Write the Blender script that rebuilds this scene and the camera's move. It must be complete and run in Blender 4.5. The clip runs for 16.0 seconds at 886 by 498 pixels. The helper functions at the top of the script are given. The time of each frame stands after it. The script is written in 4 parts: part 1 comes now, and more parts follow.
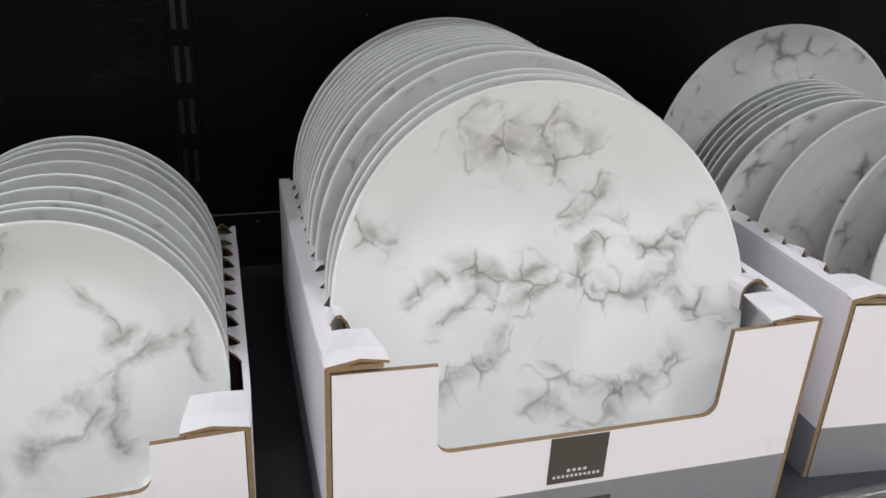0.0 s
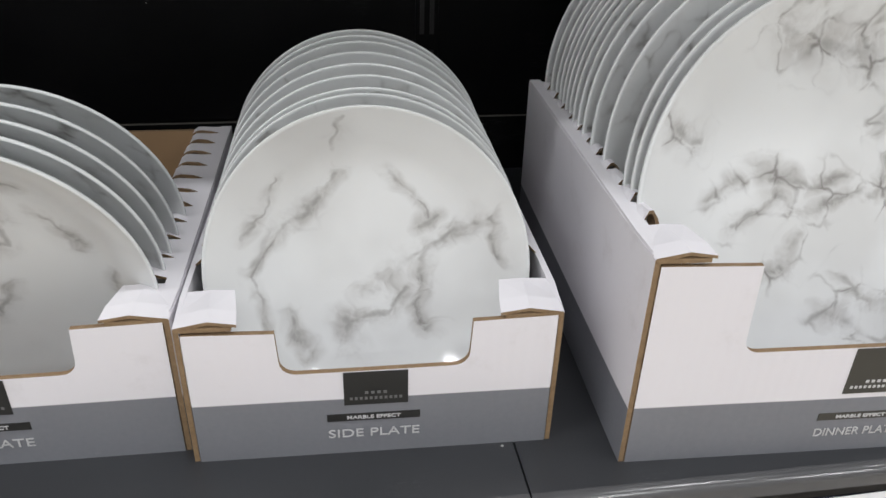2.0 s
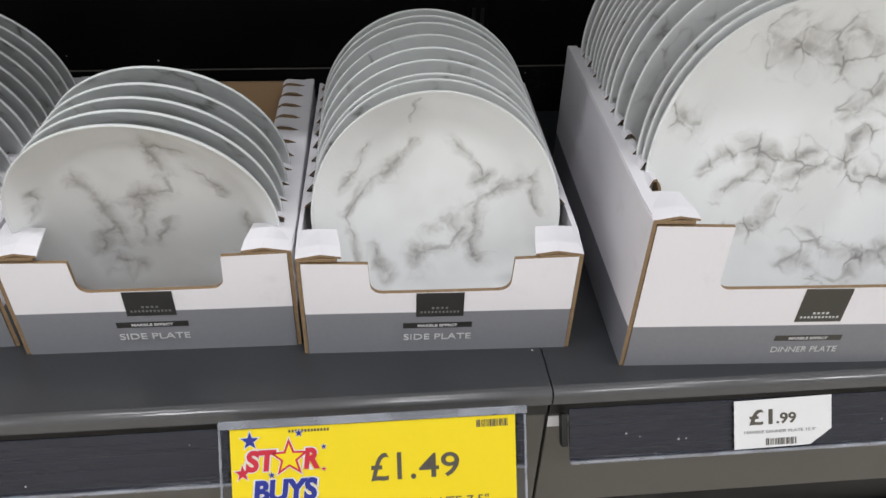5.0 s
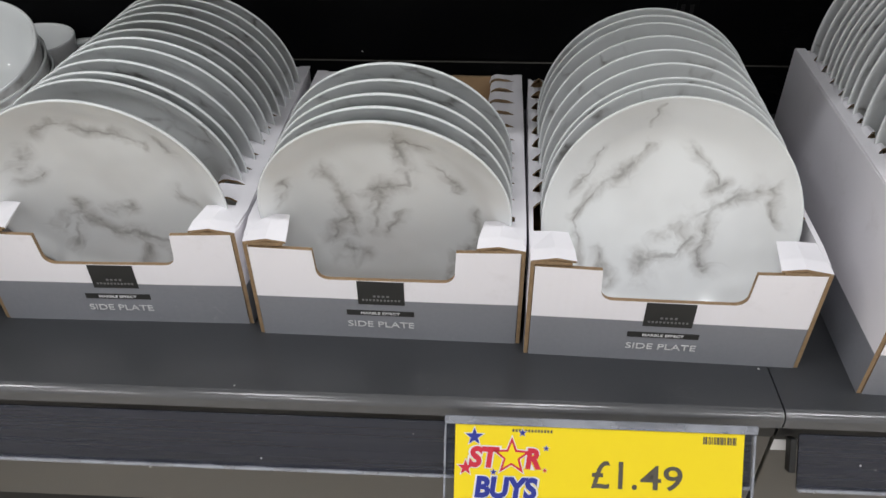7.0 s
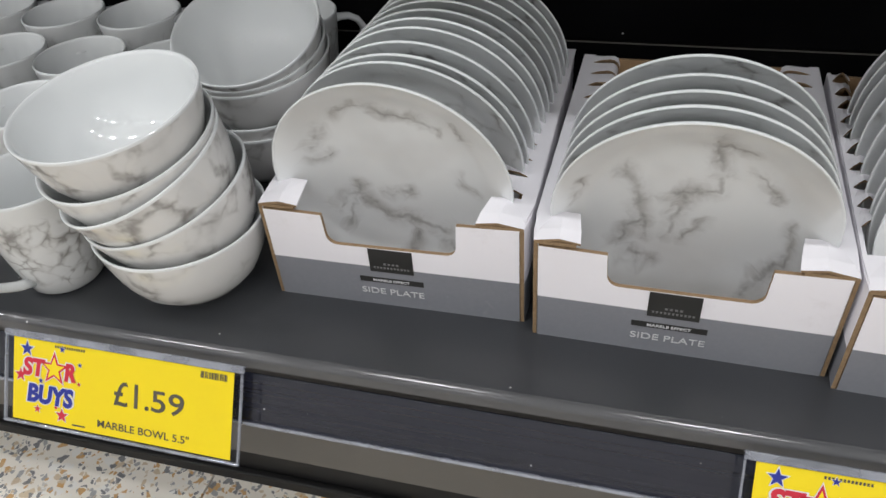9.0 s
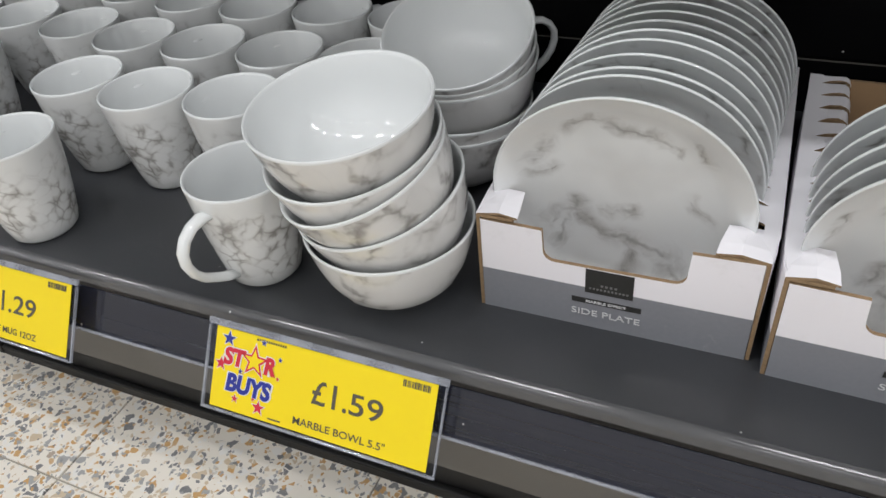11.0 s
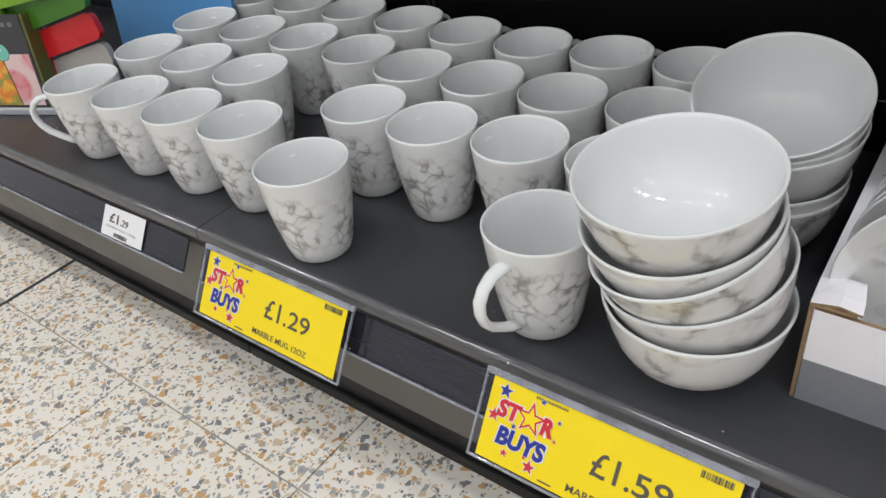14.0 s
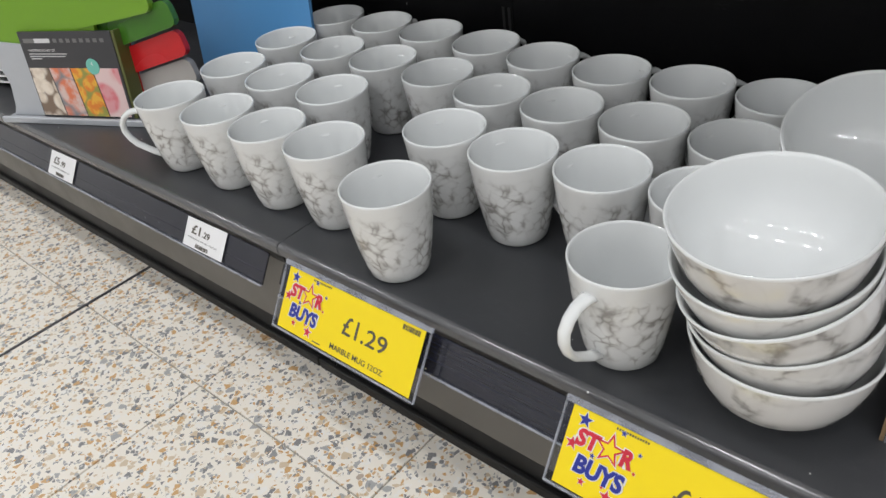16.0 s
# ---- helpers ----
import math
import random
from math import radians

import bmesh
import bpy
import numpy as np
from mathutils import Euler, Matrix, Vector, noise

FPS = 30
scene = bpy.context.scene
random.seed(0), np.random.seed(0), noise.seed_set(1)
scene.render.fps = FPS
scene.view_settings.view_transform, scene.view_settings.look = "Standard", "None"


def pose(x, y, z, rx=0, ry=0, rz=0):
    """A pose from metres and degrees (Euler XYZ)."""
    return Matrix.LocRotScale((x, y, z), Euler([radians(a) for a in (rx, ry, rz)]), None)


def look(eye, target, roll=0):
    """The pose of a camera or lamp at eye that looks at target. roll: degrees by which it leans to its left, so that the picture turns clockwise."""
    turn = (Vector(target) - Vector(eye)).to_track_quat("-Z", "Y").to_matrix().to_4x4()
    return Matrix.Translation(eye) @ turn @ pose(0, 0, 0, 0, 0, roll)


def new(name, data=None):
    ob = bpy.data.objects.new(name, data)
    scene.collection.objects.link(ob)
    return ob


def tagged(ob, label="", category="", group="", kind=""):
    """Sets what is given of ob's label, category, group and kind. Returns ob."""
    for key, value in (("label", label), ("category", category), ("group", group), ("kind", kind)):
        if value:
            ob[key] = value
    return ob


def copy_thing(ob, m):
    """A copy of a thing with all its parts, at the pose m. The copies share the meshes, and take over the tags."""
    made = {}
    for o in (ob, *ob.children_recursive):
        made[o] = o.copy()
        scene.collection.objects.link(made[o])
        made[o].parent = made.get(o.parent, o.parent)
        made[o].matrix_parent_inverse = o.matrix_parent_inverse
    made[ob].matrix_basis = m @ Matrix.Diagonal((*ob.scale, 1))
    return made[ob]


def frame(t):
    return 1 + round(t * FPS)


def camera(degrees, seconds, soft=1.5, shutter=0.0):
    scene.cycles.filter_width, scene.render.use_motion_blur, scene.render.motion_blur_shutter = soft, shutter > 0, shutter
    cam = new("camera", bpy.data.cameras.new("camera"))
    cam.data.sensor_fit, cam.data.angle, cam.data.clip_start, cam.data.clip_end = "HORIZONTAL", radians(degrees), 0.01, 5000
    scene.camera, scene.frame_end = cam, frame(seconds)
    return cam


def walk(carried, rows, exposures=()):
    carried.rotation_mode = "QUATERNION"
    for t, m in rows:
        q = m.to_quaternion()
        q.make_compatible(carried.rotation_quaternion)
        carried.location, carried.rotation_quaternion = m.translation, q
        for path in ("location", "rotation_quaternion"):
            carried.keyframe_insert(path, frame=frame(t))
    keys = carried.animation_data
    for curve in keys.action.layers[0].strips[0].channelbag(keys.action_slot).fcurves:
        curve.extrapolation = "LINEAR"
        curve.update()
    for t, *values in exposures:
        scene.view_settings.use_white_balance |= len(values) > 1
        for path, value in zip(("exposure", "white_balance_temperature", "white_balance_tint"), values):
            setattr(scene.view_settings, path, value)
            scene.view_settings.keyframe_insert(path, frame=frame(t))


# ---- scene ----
cam = camera(61.1, 16.0)
PATH = [
    (0, (0.007, -0.296, 0.576), (0.608, 1.45, -0.191), 2.8),
    (0.5, (-0.015, -0.298, 0.574), (0.485, 1.47, -0.218), 1.7),
    (1, (-0.047, -0.285, 0.568), (0.368, 1.483, -0.269), 1.6),
    (1.5, (-0.075, -0.274, 0.562), (0.254, 1.483, -0.335), 1.6),
    (2, (-0.102, -0.285, 0.562), (0.183, 1.441, -0.407), 1.7),
    (2.5, (-0.113, -0.321, 0.578), (0.124, 1.384, -0.439), 1.2),
    (3, (-0.125, -0.339, 0.603), (0.097, 1.329, -0.479), 1.1),
    (3.5, (-0.131, -0.36, 0.623), (0.087, 1.279, -0.502), 1.6),
    (6, (-0.14, -0.382, 0.669), (-0.005, 1.209, -0.536), 2.4),
    (6.5, (-0.191, -0.377, 0.662), (-0.161, 1.222, -0.538), 1.0),
    (7, (-0.226, -0.369, 0.669), (-0.321, 1.208, -0.557), -0.6),
    (7.5, (-0.251, -0.354, 0.667), (-0.432, 1.197, -0.583), -1.7),
    (8, (-0.283, -0.353, 0.66), (-0.58, 1.183, -0.586), -2.9),
    (8.5, (-0.314, -0.35, 0.665), (-0.703, 1.159, -0.589), -3.8),
    (9, (-0.337, -0.343, 0.668), (-0.814, 1.127, -0.602), -5.0),
    (11.5, (-0.46, -0.353, 0.672), (-1.222, 1.015, -0.572), -6.3),
    (12, (-0.479, -0.359, 0.674), (-1.308, 0.981, -0.558), -6.6),
    (12.5, (-0.502, -0.355, 0.678), (-1.394, 0.948, -0.549), -7.1),
    (13, (-0.527, -0.36, 0.679), (-1.48, 0.913, -0.534), -7.5),
    (13.5, (-0.545, -0.362, 0.688), (-1.553, 0.88, -0.512), -7.8),
    (14, (-0.56, -0.368, 0.696), (-1.622, 0.846, -0.486), -8.2),
    (14.5, (-0.573, -0.376, 0.706), (-1.679, 0.815, -0.459), -8.4),
    (15, (-0.582, -0.383, 0.714), (-1.721, 0.791, -0.437), -8.5),
    (15.5, (-0.584, -0.387, 0.714), (-1.743, 0.779, -0.425), -8.4),
    (16, (-0.584, -0.389, 0.717), (-1.748, 0.767, -0.427), -8.5),
]
walk(cam, [(t, look(eye, target, roll)) for t, eye, target, roll in PATH])

# ---------------------------------------------------------------- light
H = 0.238          # shelf deck height
world = bpy.data.worlds.new("store_air")
scene.world = world
world.use_nodes = True
world.node_tree.nodes["Background"].inputs["Color"].default_value = (0.9, 0.95, 1.0, 1)
world.node_tree.nodes["Background"].inputs["Strength"].default_value = 0.02
scene.view_settings.exposure = 0.0


# ---------------------------------------------------------------- materials
class Mat:
    """Small node-tree writer."""

    def __init__(self, name):
        self.m = bpy.data.materials.new(name)
        self.m.use_nodes = True
        self.t = self.m.node_tree
        self.b = self.t.nodes["Principled BSDF"]

    def n(self, kind, **kw):
        node = self.t.nodes.new(kind)
        for k, v in kw.items():
            setattr(node, k, v)
        return node

    def link(self, a, b):
        self.t.links.new(a, b)

    def put(self, socket, value):
        if isinstance(value, bpy.types.NodeSocket):
            self.link(value, socket)
        else:
            socket.default_value = value

    def set(self, **kw):
        for k, v in kw.items():
            self.put(self.b.inputs[k.replace("_", " ")], v)
        return self

    def coords(self, scale=(1, 1, 1), rot=(0, 0, 0), loc=(0, 0, 0), rand=0.0, world_space=False):
        c = self.n("ShaderNodeTexCoord").outputs["Object"]
        if world_space:
            c = self.n("ShaderNodeNewGeometry").outputs["Position"]
        if rand:
            r = self.n("ShaderNodeObjectInfo").outputs["Random"]
            mul = self.n("ShaderNodeVectorMath", operation="SCALE")
            mul.inputs[0].default_value = (rand, rand * 1.7, rand * 0.6)
            self.link(r, mul.inputs["Scale"])
            add = self.n("ShaderNodeVectorMath", operation="ADD")
            self.link(c, add.inputs[0])
            self.link(mul.outputs[0], add.inputs[1])
            c = add.outputs[0]
        mp = self.n("ShaderNodeMapping")
        mp.inputs["Scale"].default_value = scale
        mp.inputs["Rotation"].default_value = rot
        mp.inputs["Location"].default_value = loc
        self.link(c, mp.inputs["Vector"])
        return mp.outputs[0]

    def noise(self, vec, scale, detail=3, rough=0.5, dist=0.0):
        n = self.n("ShaderNodeTexNoise")
        self.link(vec, n.inputs["Vector"])
        n.inputs["Scale"].default_value = scale
        n.inputs["Detail"].default_value = detail
        n.inputs["Roughness"].default_value = rough
        n.inputs["Distortion"].default_value = dist
        return n.outputs["Fac"], n.outputs["Color"]

    def ramp(self, fac, lo, hi, a=0.0, b=1.0, smooth=True):
        n = self.n("ShaderNodeMapRange", interpolation_type="SMOOTHSTEP" if smooth else "LINEAR")
        self.link(fac, n.inputs["Value"])
        for k, v in zip(("From Min", "From Max", "To Min", "To Max"), (lo, hi, a, b)):
            n.inputs[k].default_value = v
        return n.outputs["Result"]

    def math(self, op, a, b=0.0, c=0.0):
        n = self.n("ShaderNodeMath", operation=op)
        for s, v in zip(n.inputs, (a, b, c)):
            self.put(s, v)
        return n.outputs[0]

    def mix(self, fac, a, b):
        n = self.n("ShaderNodeMix", data_type="RGBA")
        self.put(n.inputs["Factor"], fac)
        for s, v in ((n.inputs[6], a), (n.inputs[7], b)):
            self.put(s, (*v, 1) if isinstance(v, tuple) and len(v) == 3 else v)
        return n.outputs[2]

    def bump(self, height, strength=0.1, dist=0.001):
        n = self.n("ShaderNodeBump")
        n.inputs["Strength"].default_value = strength
        n.inputs["Distance"].default_value = dist
        self.link(height, n.inputs["Height"])
        self.link(n.outputs[0], self.b.inputs["Normal"])
        return self


def rgb(*c):
    return (*c, 1.0)


def plain(name, color, rough=0.5, metal=0.0, vary=0.06, scale=60, bump=0.05):
    """A plain surface with faint mottling."""
    k = Mat(name)
    v = k.coords(rand=3.0)
    f, _ = k.noise(v, scale, 4)
    g, _ = k.noise(v, scale * 0.12, 2)
    lo = tuple(x * (1 - vary) for x in color)
    hi = tuple(min(1, x * (1 + vary)) for x in color)
    k.set(Base_Color=k.mix(k.math("MULTIPLY_ADD", f, 0.5, k.math("MULTIPLY", g, 0.5)), lo, hi),
          Roughness=k.ramp(g, 0.3, 0.7, rough * 0.85, min(1, rough * 1.15)), Metallic=metal)
    if bump:
        k.bump(f, bump, 0.0005)
    return k.m


def warped(k, vec, steps):
    """Coordinates pushed about by soft noise. steps: (noise scale, push in metres)."""
    for sc, amp in steps:
        _, w = k.noise(vec, sc, 2)
        off = k.n("ShaderNodeVectorMath", operation="MULTIPLY_ADD")
        k.link(w, off.inputs[0])
        off.inputs[1].default_value = (amp, amp, amp)
        off.inputs[2].default_value = (-amp / 2, -amp / 2, -amp / 2)
        add = k.n("ShaderNodeVectorMath", operation="ADD")
        k.link(vec, add.inputs[0])
        k.link(off.outputs[0], add.inputs[1])
        vec = add.outputs[0]
    return vec


def cracks(k, vec, cells, flat=False):
    """A cell network: distance to the cell edges, and distance to the cell centres, which is largest where veins meet."""
    out = []
    for feature in ("DISTANCE_TO_EDGE", "F1"):
        vo = k.n("ShaderNodeTexVoronoi", feature=feature, voronoi_dimensions="2D" if flat else "3D")
        k.link(vec, vo.inputs["Vector"])
        vo.inputs["Scale"].default_value = cells
        out.append(vo.outputs["Distance"])
    return out


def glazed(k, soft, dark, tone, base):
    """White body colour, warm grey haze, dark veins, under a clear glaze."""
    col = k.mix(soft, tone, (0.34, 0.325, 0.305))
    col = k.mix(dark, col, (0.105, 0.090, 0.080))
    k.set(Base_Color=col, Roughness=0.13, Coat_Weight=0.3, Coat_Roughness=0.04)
    k.b.inputs["IOR"].default_value = 1.5
    wob, _ = k.noise(base, 22, 2)
    k.bump(wob, 0.012, 0.001)
    return k.m


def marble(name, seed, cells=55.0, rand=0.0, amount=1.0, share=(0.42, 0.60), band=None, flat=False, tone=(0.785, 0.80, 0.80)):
    """White glazed ceramic with a printed network of grey veins. share: where the network thins out; band: lowest and highest z of the print."""
    k = Mat(name)
    base = k.coords(rand=rand, loc=(seed * 0.37, seed * 0.91, seed * 0.53))
    v = warped(k, base, ((30, 0.024), (80, 0.009)))
    d, far = cracks(k, v, cells, flat)
    patch, _ = k.noise(base, 17, 2)
    mask = k.ramp(patch, *share)
    if band:
        sep = k.n("ShaderNodeSeparateXYZ")
        k.link(k.n("ShaderNodeTexCoord").outputs["Object"], sep.inputs[0])
        mask = k.math("MULTIPLY", mask, k.math("MULTIPLY", k.ramp(sep.outputs["Z"], band[0], band[0] + 0.02), k.ramp(sep.outputs["Z"], band[1] - 0.02, band[1], 1.0, 0.0)))
    cloud, _ = k.noise(base, 42, 3, 0.55)
    fade = k.ramp(cloud, 0.40, 0.62, 0.16, 1.0)
    line = k.math("MULTIPLY", k.ramp(d, 0.0, 0.16, 1.0, 0.0), k.ramp(far, 0.36, 0.74, 0.10, 0.90))
    glow = k.ramp(far, 0.34, 0.74, 0.0, 0.85)
    haze, _ = k.noise(base, 11, 3, 0.5)
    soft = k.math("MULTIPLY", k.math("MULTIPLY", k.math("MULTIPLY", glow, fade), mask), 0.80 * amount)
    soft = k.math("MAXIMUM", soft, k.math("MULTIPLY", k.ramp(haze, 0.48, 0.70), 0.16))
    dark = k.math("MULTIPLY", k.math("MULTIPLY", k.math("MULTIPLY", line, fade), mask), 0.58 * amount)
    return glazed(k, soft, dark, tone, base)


def veined(name, seed, lines, wide=0.016, cells=50.0, net=0.30, amount=0.92, tone=(0.785, 0.80, 0.80)):
    """White glazed ceramic with printed veins. lines: a weight and the turns of each vein, in the plate's own plane; a cell network spreads round them."""
    k = Mat(name)
    local = k.n("ShaderNodeTexCoord").outputs["Object"]
    flat = k.n("ShaderNodeVectorMath", operation="MULTIPLY")
    k.link(local, flat.inputs[0])
    flat.inputs[1].default_value = (1, 1, 0)
    base = k.coords(loc=(seed * 0.37, seed * 0.91, seed * 0.53))
    v = warped(k, base, ((30, 0.024), (80, 0.009)))
    shift = k.n("ShaderNodeVectorMath", operation="SUBTRACT")
    k.link(v, shift.inputs[0])
    k.link(base, shift.inputs[1])
    moved = k.n("ShaderNodeVectorMath", operation="ADD")
    k.link(flat.outputs[0], moved.inputs[0])
    k.link(shift.outputs[0], moved.inputs[1])
    level = k.n("ShaderNodeVectorMath", operation="MULTIPLY")
    k.link(moved.outputs[0], level.inputs[0])
    level.inputs[1].default_value = (1, 1, 0)
    p = level.outputs[0]
    near = None
    for weight, *turns in lines:
        for (ax, ay), (bx, by) in zip(turns, turns[1:]):
            dx, dy = bx - ax, by - ay
            ln2 = dx * dx + dy * dy + 1e-9
            pa = k.n("ShaderNodeVectorMath", operation="SUBTRACT")
            k.link(p, pa.inputs[0])
            pa.inputs[1].default_value = (ax, ay, 0)
            dot = k.n("ShaderNodeVectorMath", operation="DOT_PRODUCT")
            k.link(pa.outputs[0], dot.inputs[0])
            dot.inputs[1].default_value = (dx / ln2, dy / ln2, 0)
            h = k.n("ShaderNodeClamp")
            k.link(dot.outputs["Value"], h.inputs["Value"])
            along = k.n("ShaderNodeVectorMath", operation="SCALE")
            along.inputs[0].default_value = (dx, dy, 0)
            k.link(h.outputs[0], along.inputs["Scale"])
            dist = k.n("ShaderNodeVectorMath", operation="DISTANCE")
            k.link(pa.outputs[0], dist.inputs[0])
            k.link(along.outputs[0], dist.inputs[1])
            q = k.math("DIVIDE", dist.outputs["Value"], weight)
            near = q if near is None else k.math("MINIMUM", near, q)
    breaks, _ = k.noise(base, 50, 3, 0.6)
    cloud, _ = k.noise(v, 40, 4, 0.6)
    speck, _ = k.noise(base, 120, 3, 0.6)
    close = k.math("MULTIPLY", k.ramp(near, 0.002, 0.019, 1.0, 0.0), k.ramp(cloud, 0.38, 0.60, 0.08, 1.0))
    d, far = cracks(k, v, cells, True)
    trunk = k.math("MULTIPLY", k.ramp(near, 0.0002, 0.0034, 1.0, 0.0), k.ramp(breaks, 0.38, 0.62, 0.06, 0.42))
    twig = k.math("MULTIPLY", k.math("MULTIPLY", k.ramp(d, 0.0, 0.11, 1.0, 0.0), close), k.ramp(far, 0.34, 0.72, 0.08 * net, 0.70 * net))
    halo = k.math("MULTIPLY", k.ramp(near, 0.0, wide, 1.0, 0.0), k.ramp(cloud, 0.34, 0.64, 0.14, 1.0))
    web = k.math("MULTIPLY", k.math("MULTIPLY", k.ramp(far, 0.36, 0.76, 0.0, 0.85), close), net)
    blot = k.math("MULTIPLY", k.math("MULTIPLY", k.ramp(near, 0.0, wide * 0.5, 1.0, 0.0), k.ramp(cloud, 0.52, 0.68)), k.ramp(speck, 0.40, 0.62, 0.1, 0.55))
    haze, _ = k.noise(base, 10, 3, 0.5)
    soft = k.math("MULTIPLY", k.math("MAXIMUM", halo, web), 0.66 * amount)
    soft = k.math("MAXIMUM", soft, k.math("MULTIPLY", k.ramp(haze, 0.47, 0.70), 0.22))
    dark = k.math("MULTIPLY", k.math("MAXIMUM", k.math("MAXIMUM", trunk, twig), blot), amount)
    return glazed(k, soft, dark, tone, base)


def glaze(name, color=(0.755, 0.775, 0.775)):
    k = Mat(name)
    v = k.coords(rand=2.0)
    f, _ = k.noise(v, 25, 2)
    g, _ = k.noise(v, 400, 2)
    k.set(Base_Color=k.mix(f, tuple(c * 0.97 for c in color), color), Roughness=k.ramp(g, 0.3, 0.7, 0.02, 0.035), Coat_Weight=0.4, Coat_Roughness=0.02)
    k.bump(f, 0.003, 0.001)
    return k.m


def printed_card(name, split):
    """White-coated board with a printed grey band below the height split."""
    k = Mat(name)
    v = k.coords(rand=1.0)
    sep = k.n("ShaderNodeSeparateXYZ")
    k.link(k.n("ShaderNodeTexCoord").outputs["Object"], sep.inputs[0])
    w, _ = k.noise(v, 6, 1)
    z = k.math("ADD", sep.outputs["Z"], k.math("MULTIPLY", k.math("SUBTRACT", w, 0.5), 0.002))
    fib, _ = k.noise(v, 300, 3)
    scuff, _ = k.noise(v, 28, 5, 0.65)
    white = k.mix(k.ramp(scuff, 0.55, 0.8), (0.85, 0.83, 0.87), (0.76, 0.735, 0.76))
    grey = k.mix(fib, (0.205, 0.21, 0.235), (0.235, 0.24, 0.265))
    grey = k.mix(k.ramp(scuff, 0.64, 0.75, 0.0, 0.25), grey, (0.5, 0.5, 0.5))
    k.set(Base_Color=k.mix(k.ramp(z, split - 0.0004, split + 0.0004), grey, white), Roughness=0.55)
    flute = k.n("ShaderNodeTexWave", bands_direction="X")
    k.link(v, flute.inputs["Vector"])
    flute.inputs["Scale"].default_value = 45
    h = k.math("ADD", k.math("MULTIPLY", scuff, 1.2), k.math("MULTIPLY", flute.outputs["Fac"], 0.12))
    k.bump(h, 0.18, 0.0012)
    return k.m


def raw_card(name):
    """Bare brown corrugated edge."""
    k = Mat(name)
    v = k.coords(rand=1.0)
    f, _ = k.noise(v, 220, 4, 0.7)
    g, _ = k.noise(v, 40, 3)
    k.set(Base_Color=k.mix(f, (0.15, 0.090, 0.048), (0.38, 0.265, 0.15)), Roughness=0.9)
    k.bump(k.math("ADD", f, g), 0.6, 0.001)
    return k.m


def shelf_metal(name, color, rough=0.38, shine=0.5):
    """Powder-coated steel with dust specks and faint scratches."""
    k = Mat(name)
    v = k.coords(world_space=True)
    f, _ = k.noise(v, 900, 2)
    g, _ = k.noise(v, 9, 4, 0.6)
    vo = k.n("ShaderNodeTexVoronoi")
    k.link(v, vo.inputs["Vector"])
    vo.inputs["Scale"].default_value = 42
    dust = k.ramp(vo.outputs["Distance"], 0.035, 0.05, 1.0, 0.0)
    pick, _ = k.noise(v, 23, 1)
    dust = k.math("MULTIPLY", dust, k.ramp(pick, 0.55, 0.60))
    st = k.coords(world_space=True, scale=(3, 60, 60), rot=(0, 0, 0.25))
    s, _ = k.noise(st, 9, 3, 0.6)
    scr = k.math("MULTIPLY", k.ramp(k.math("ABSOLUTE", k.math("SUBTRACT", s, 0.5)), 0.0, 0.006, 1.0, 0.0), k.ramp(g, 0.56, 0.66, 0.0, 0.35))
    col = k.mix(g, tuple(c * 0.85 for c in color), tuple(c * 1.15 for c in color))
    col = k.mix(scr, col, (0.22, 0.22, 0.22))
    col = k.mix(dust, col, (0.6, 0.6, 0.58))
    k.set(Base_Color=col, Roughness=k.ramp(g, 0.3, 0.7, rough * 0.85, rough * 1.2))
    k.b.inputs["Specular IOR Level"].default_value = shine
    k.bump(f, 0.12, 0.0003)
    return k.m


def smoked(name):
    """Smoked extruded plastic: reflection streaks along x in the colour, dust specks, sharp gloss."""
    k = Mat(name)
    st = k.coords(world_space=True, scale=(0.2, 80, 80))
    f, _ = k.noise(st, 3.0, 4, 0.7)
    g, _ = k.noise(k.coords(world_space=True), 5, 3)
    v = k.coords(world_space=True)
    vo = k.n("ShaderNodeTexVoronoi")
    k.link(v, vo.inputs["Vector"])
    vo.inputs["Scale"].default_value = 75
    pick, _ = k.noise(v, 14, 1)
    dust = k.math("MULTIPLY", k.ramp(vo.outputs["Distance"], 0.05, 0.08, 1.0, 0.0), k.ramp(pick, 0.54, 0.62))
    # streaked reflections painted as two tones of the strip colour
    col = k.mix(f, (0.009, 0.010, 0.017), (0.022, 0.023, 0.034))
    col = k.mix(dust, col, (0.5, 0.5, 0.5))
    k.set(Base_Color=col, Roughness=k.ramp(f, 0.3, 0.7, 0.07, 0.12), Coat_Weight=0.3, Coat_Roughness=0.05)
    return k.m


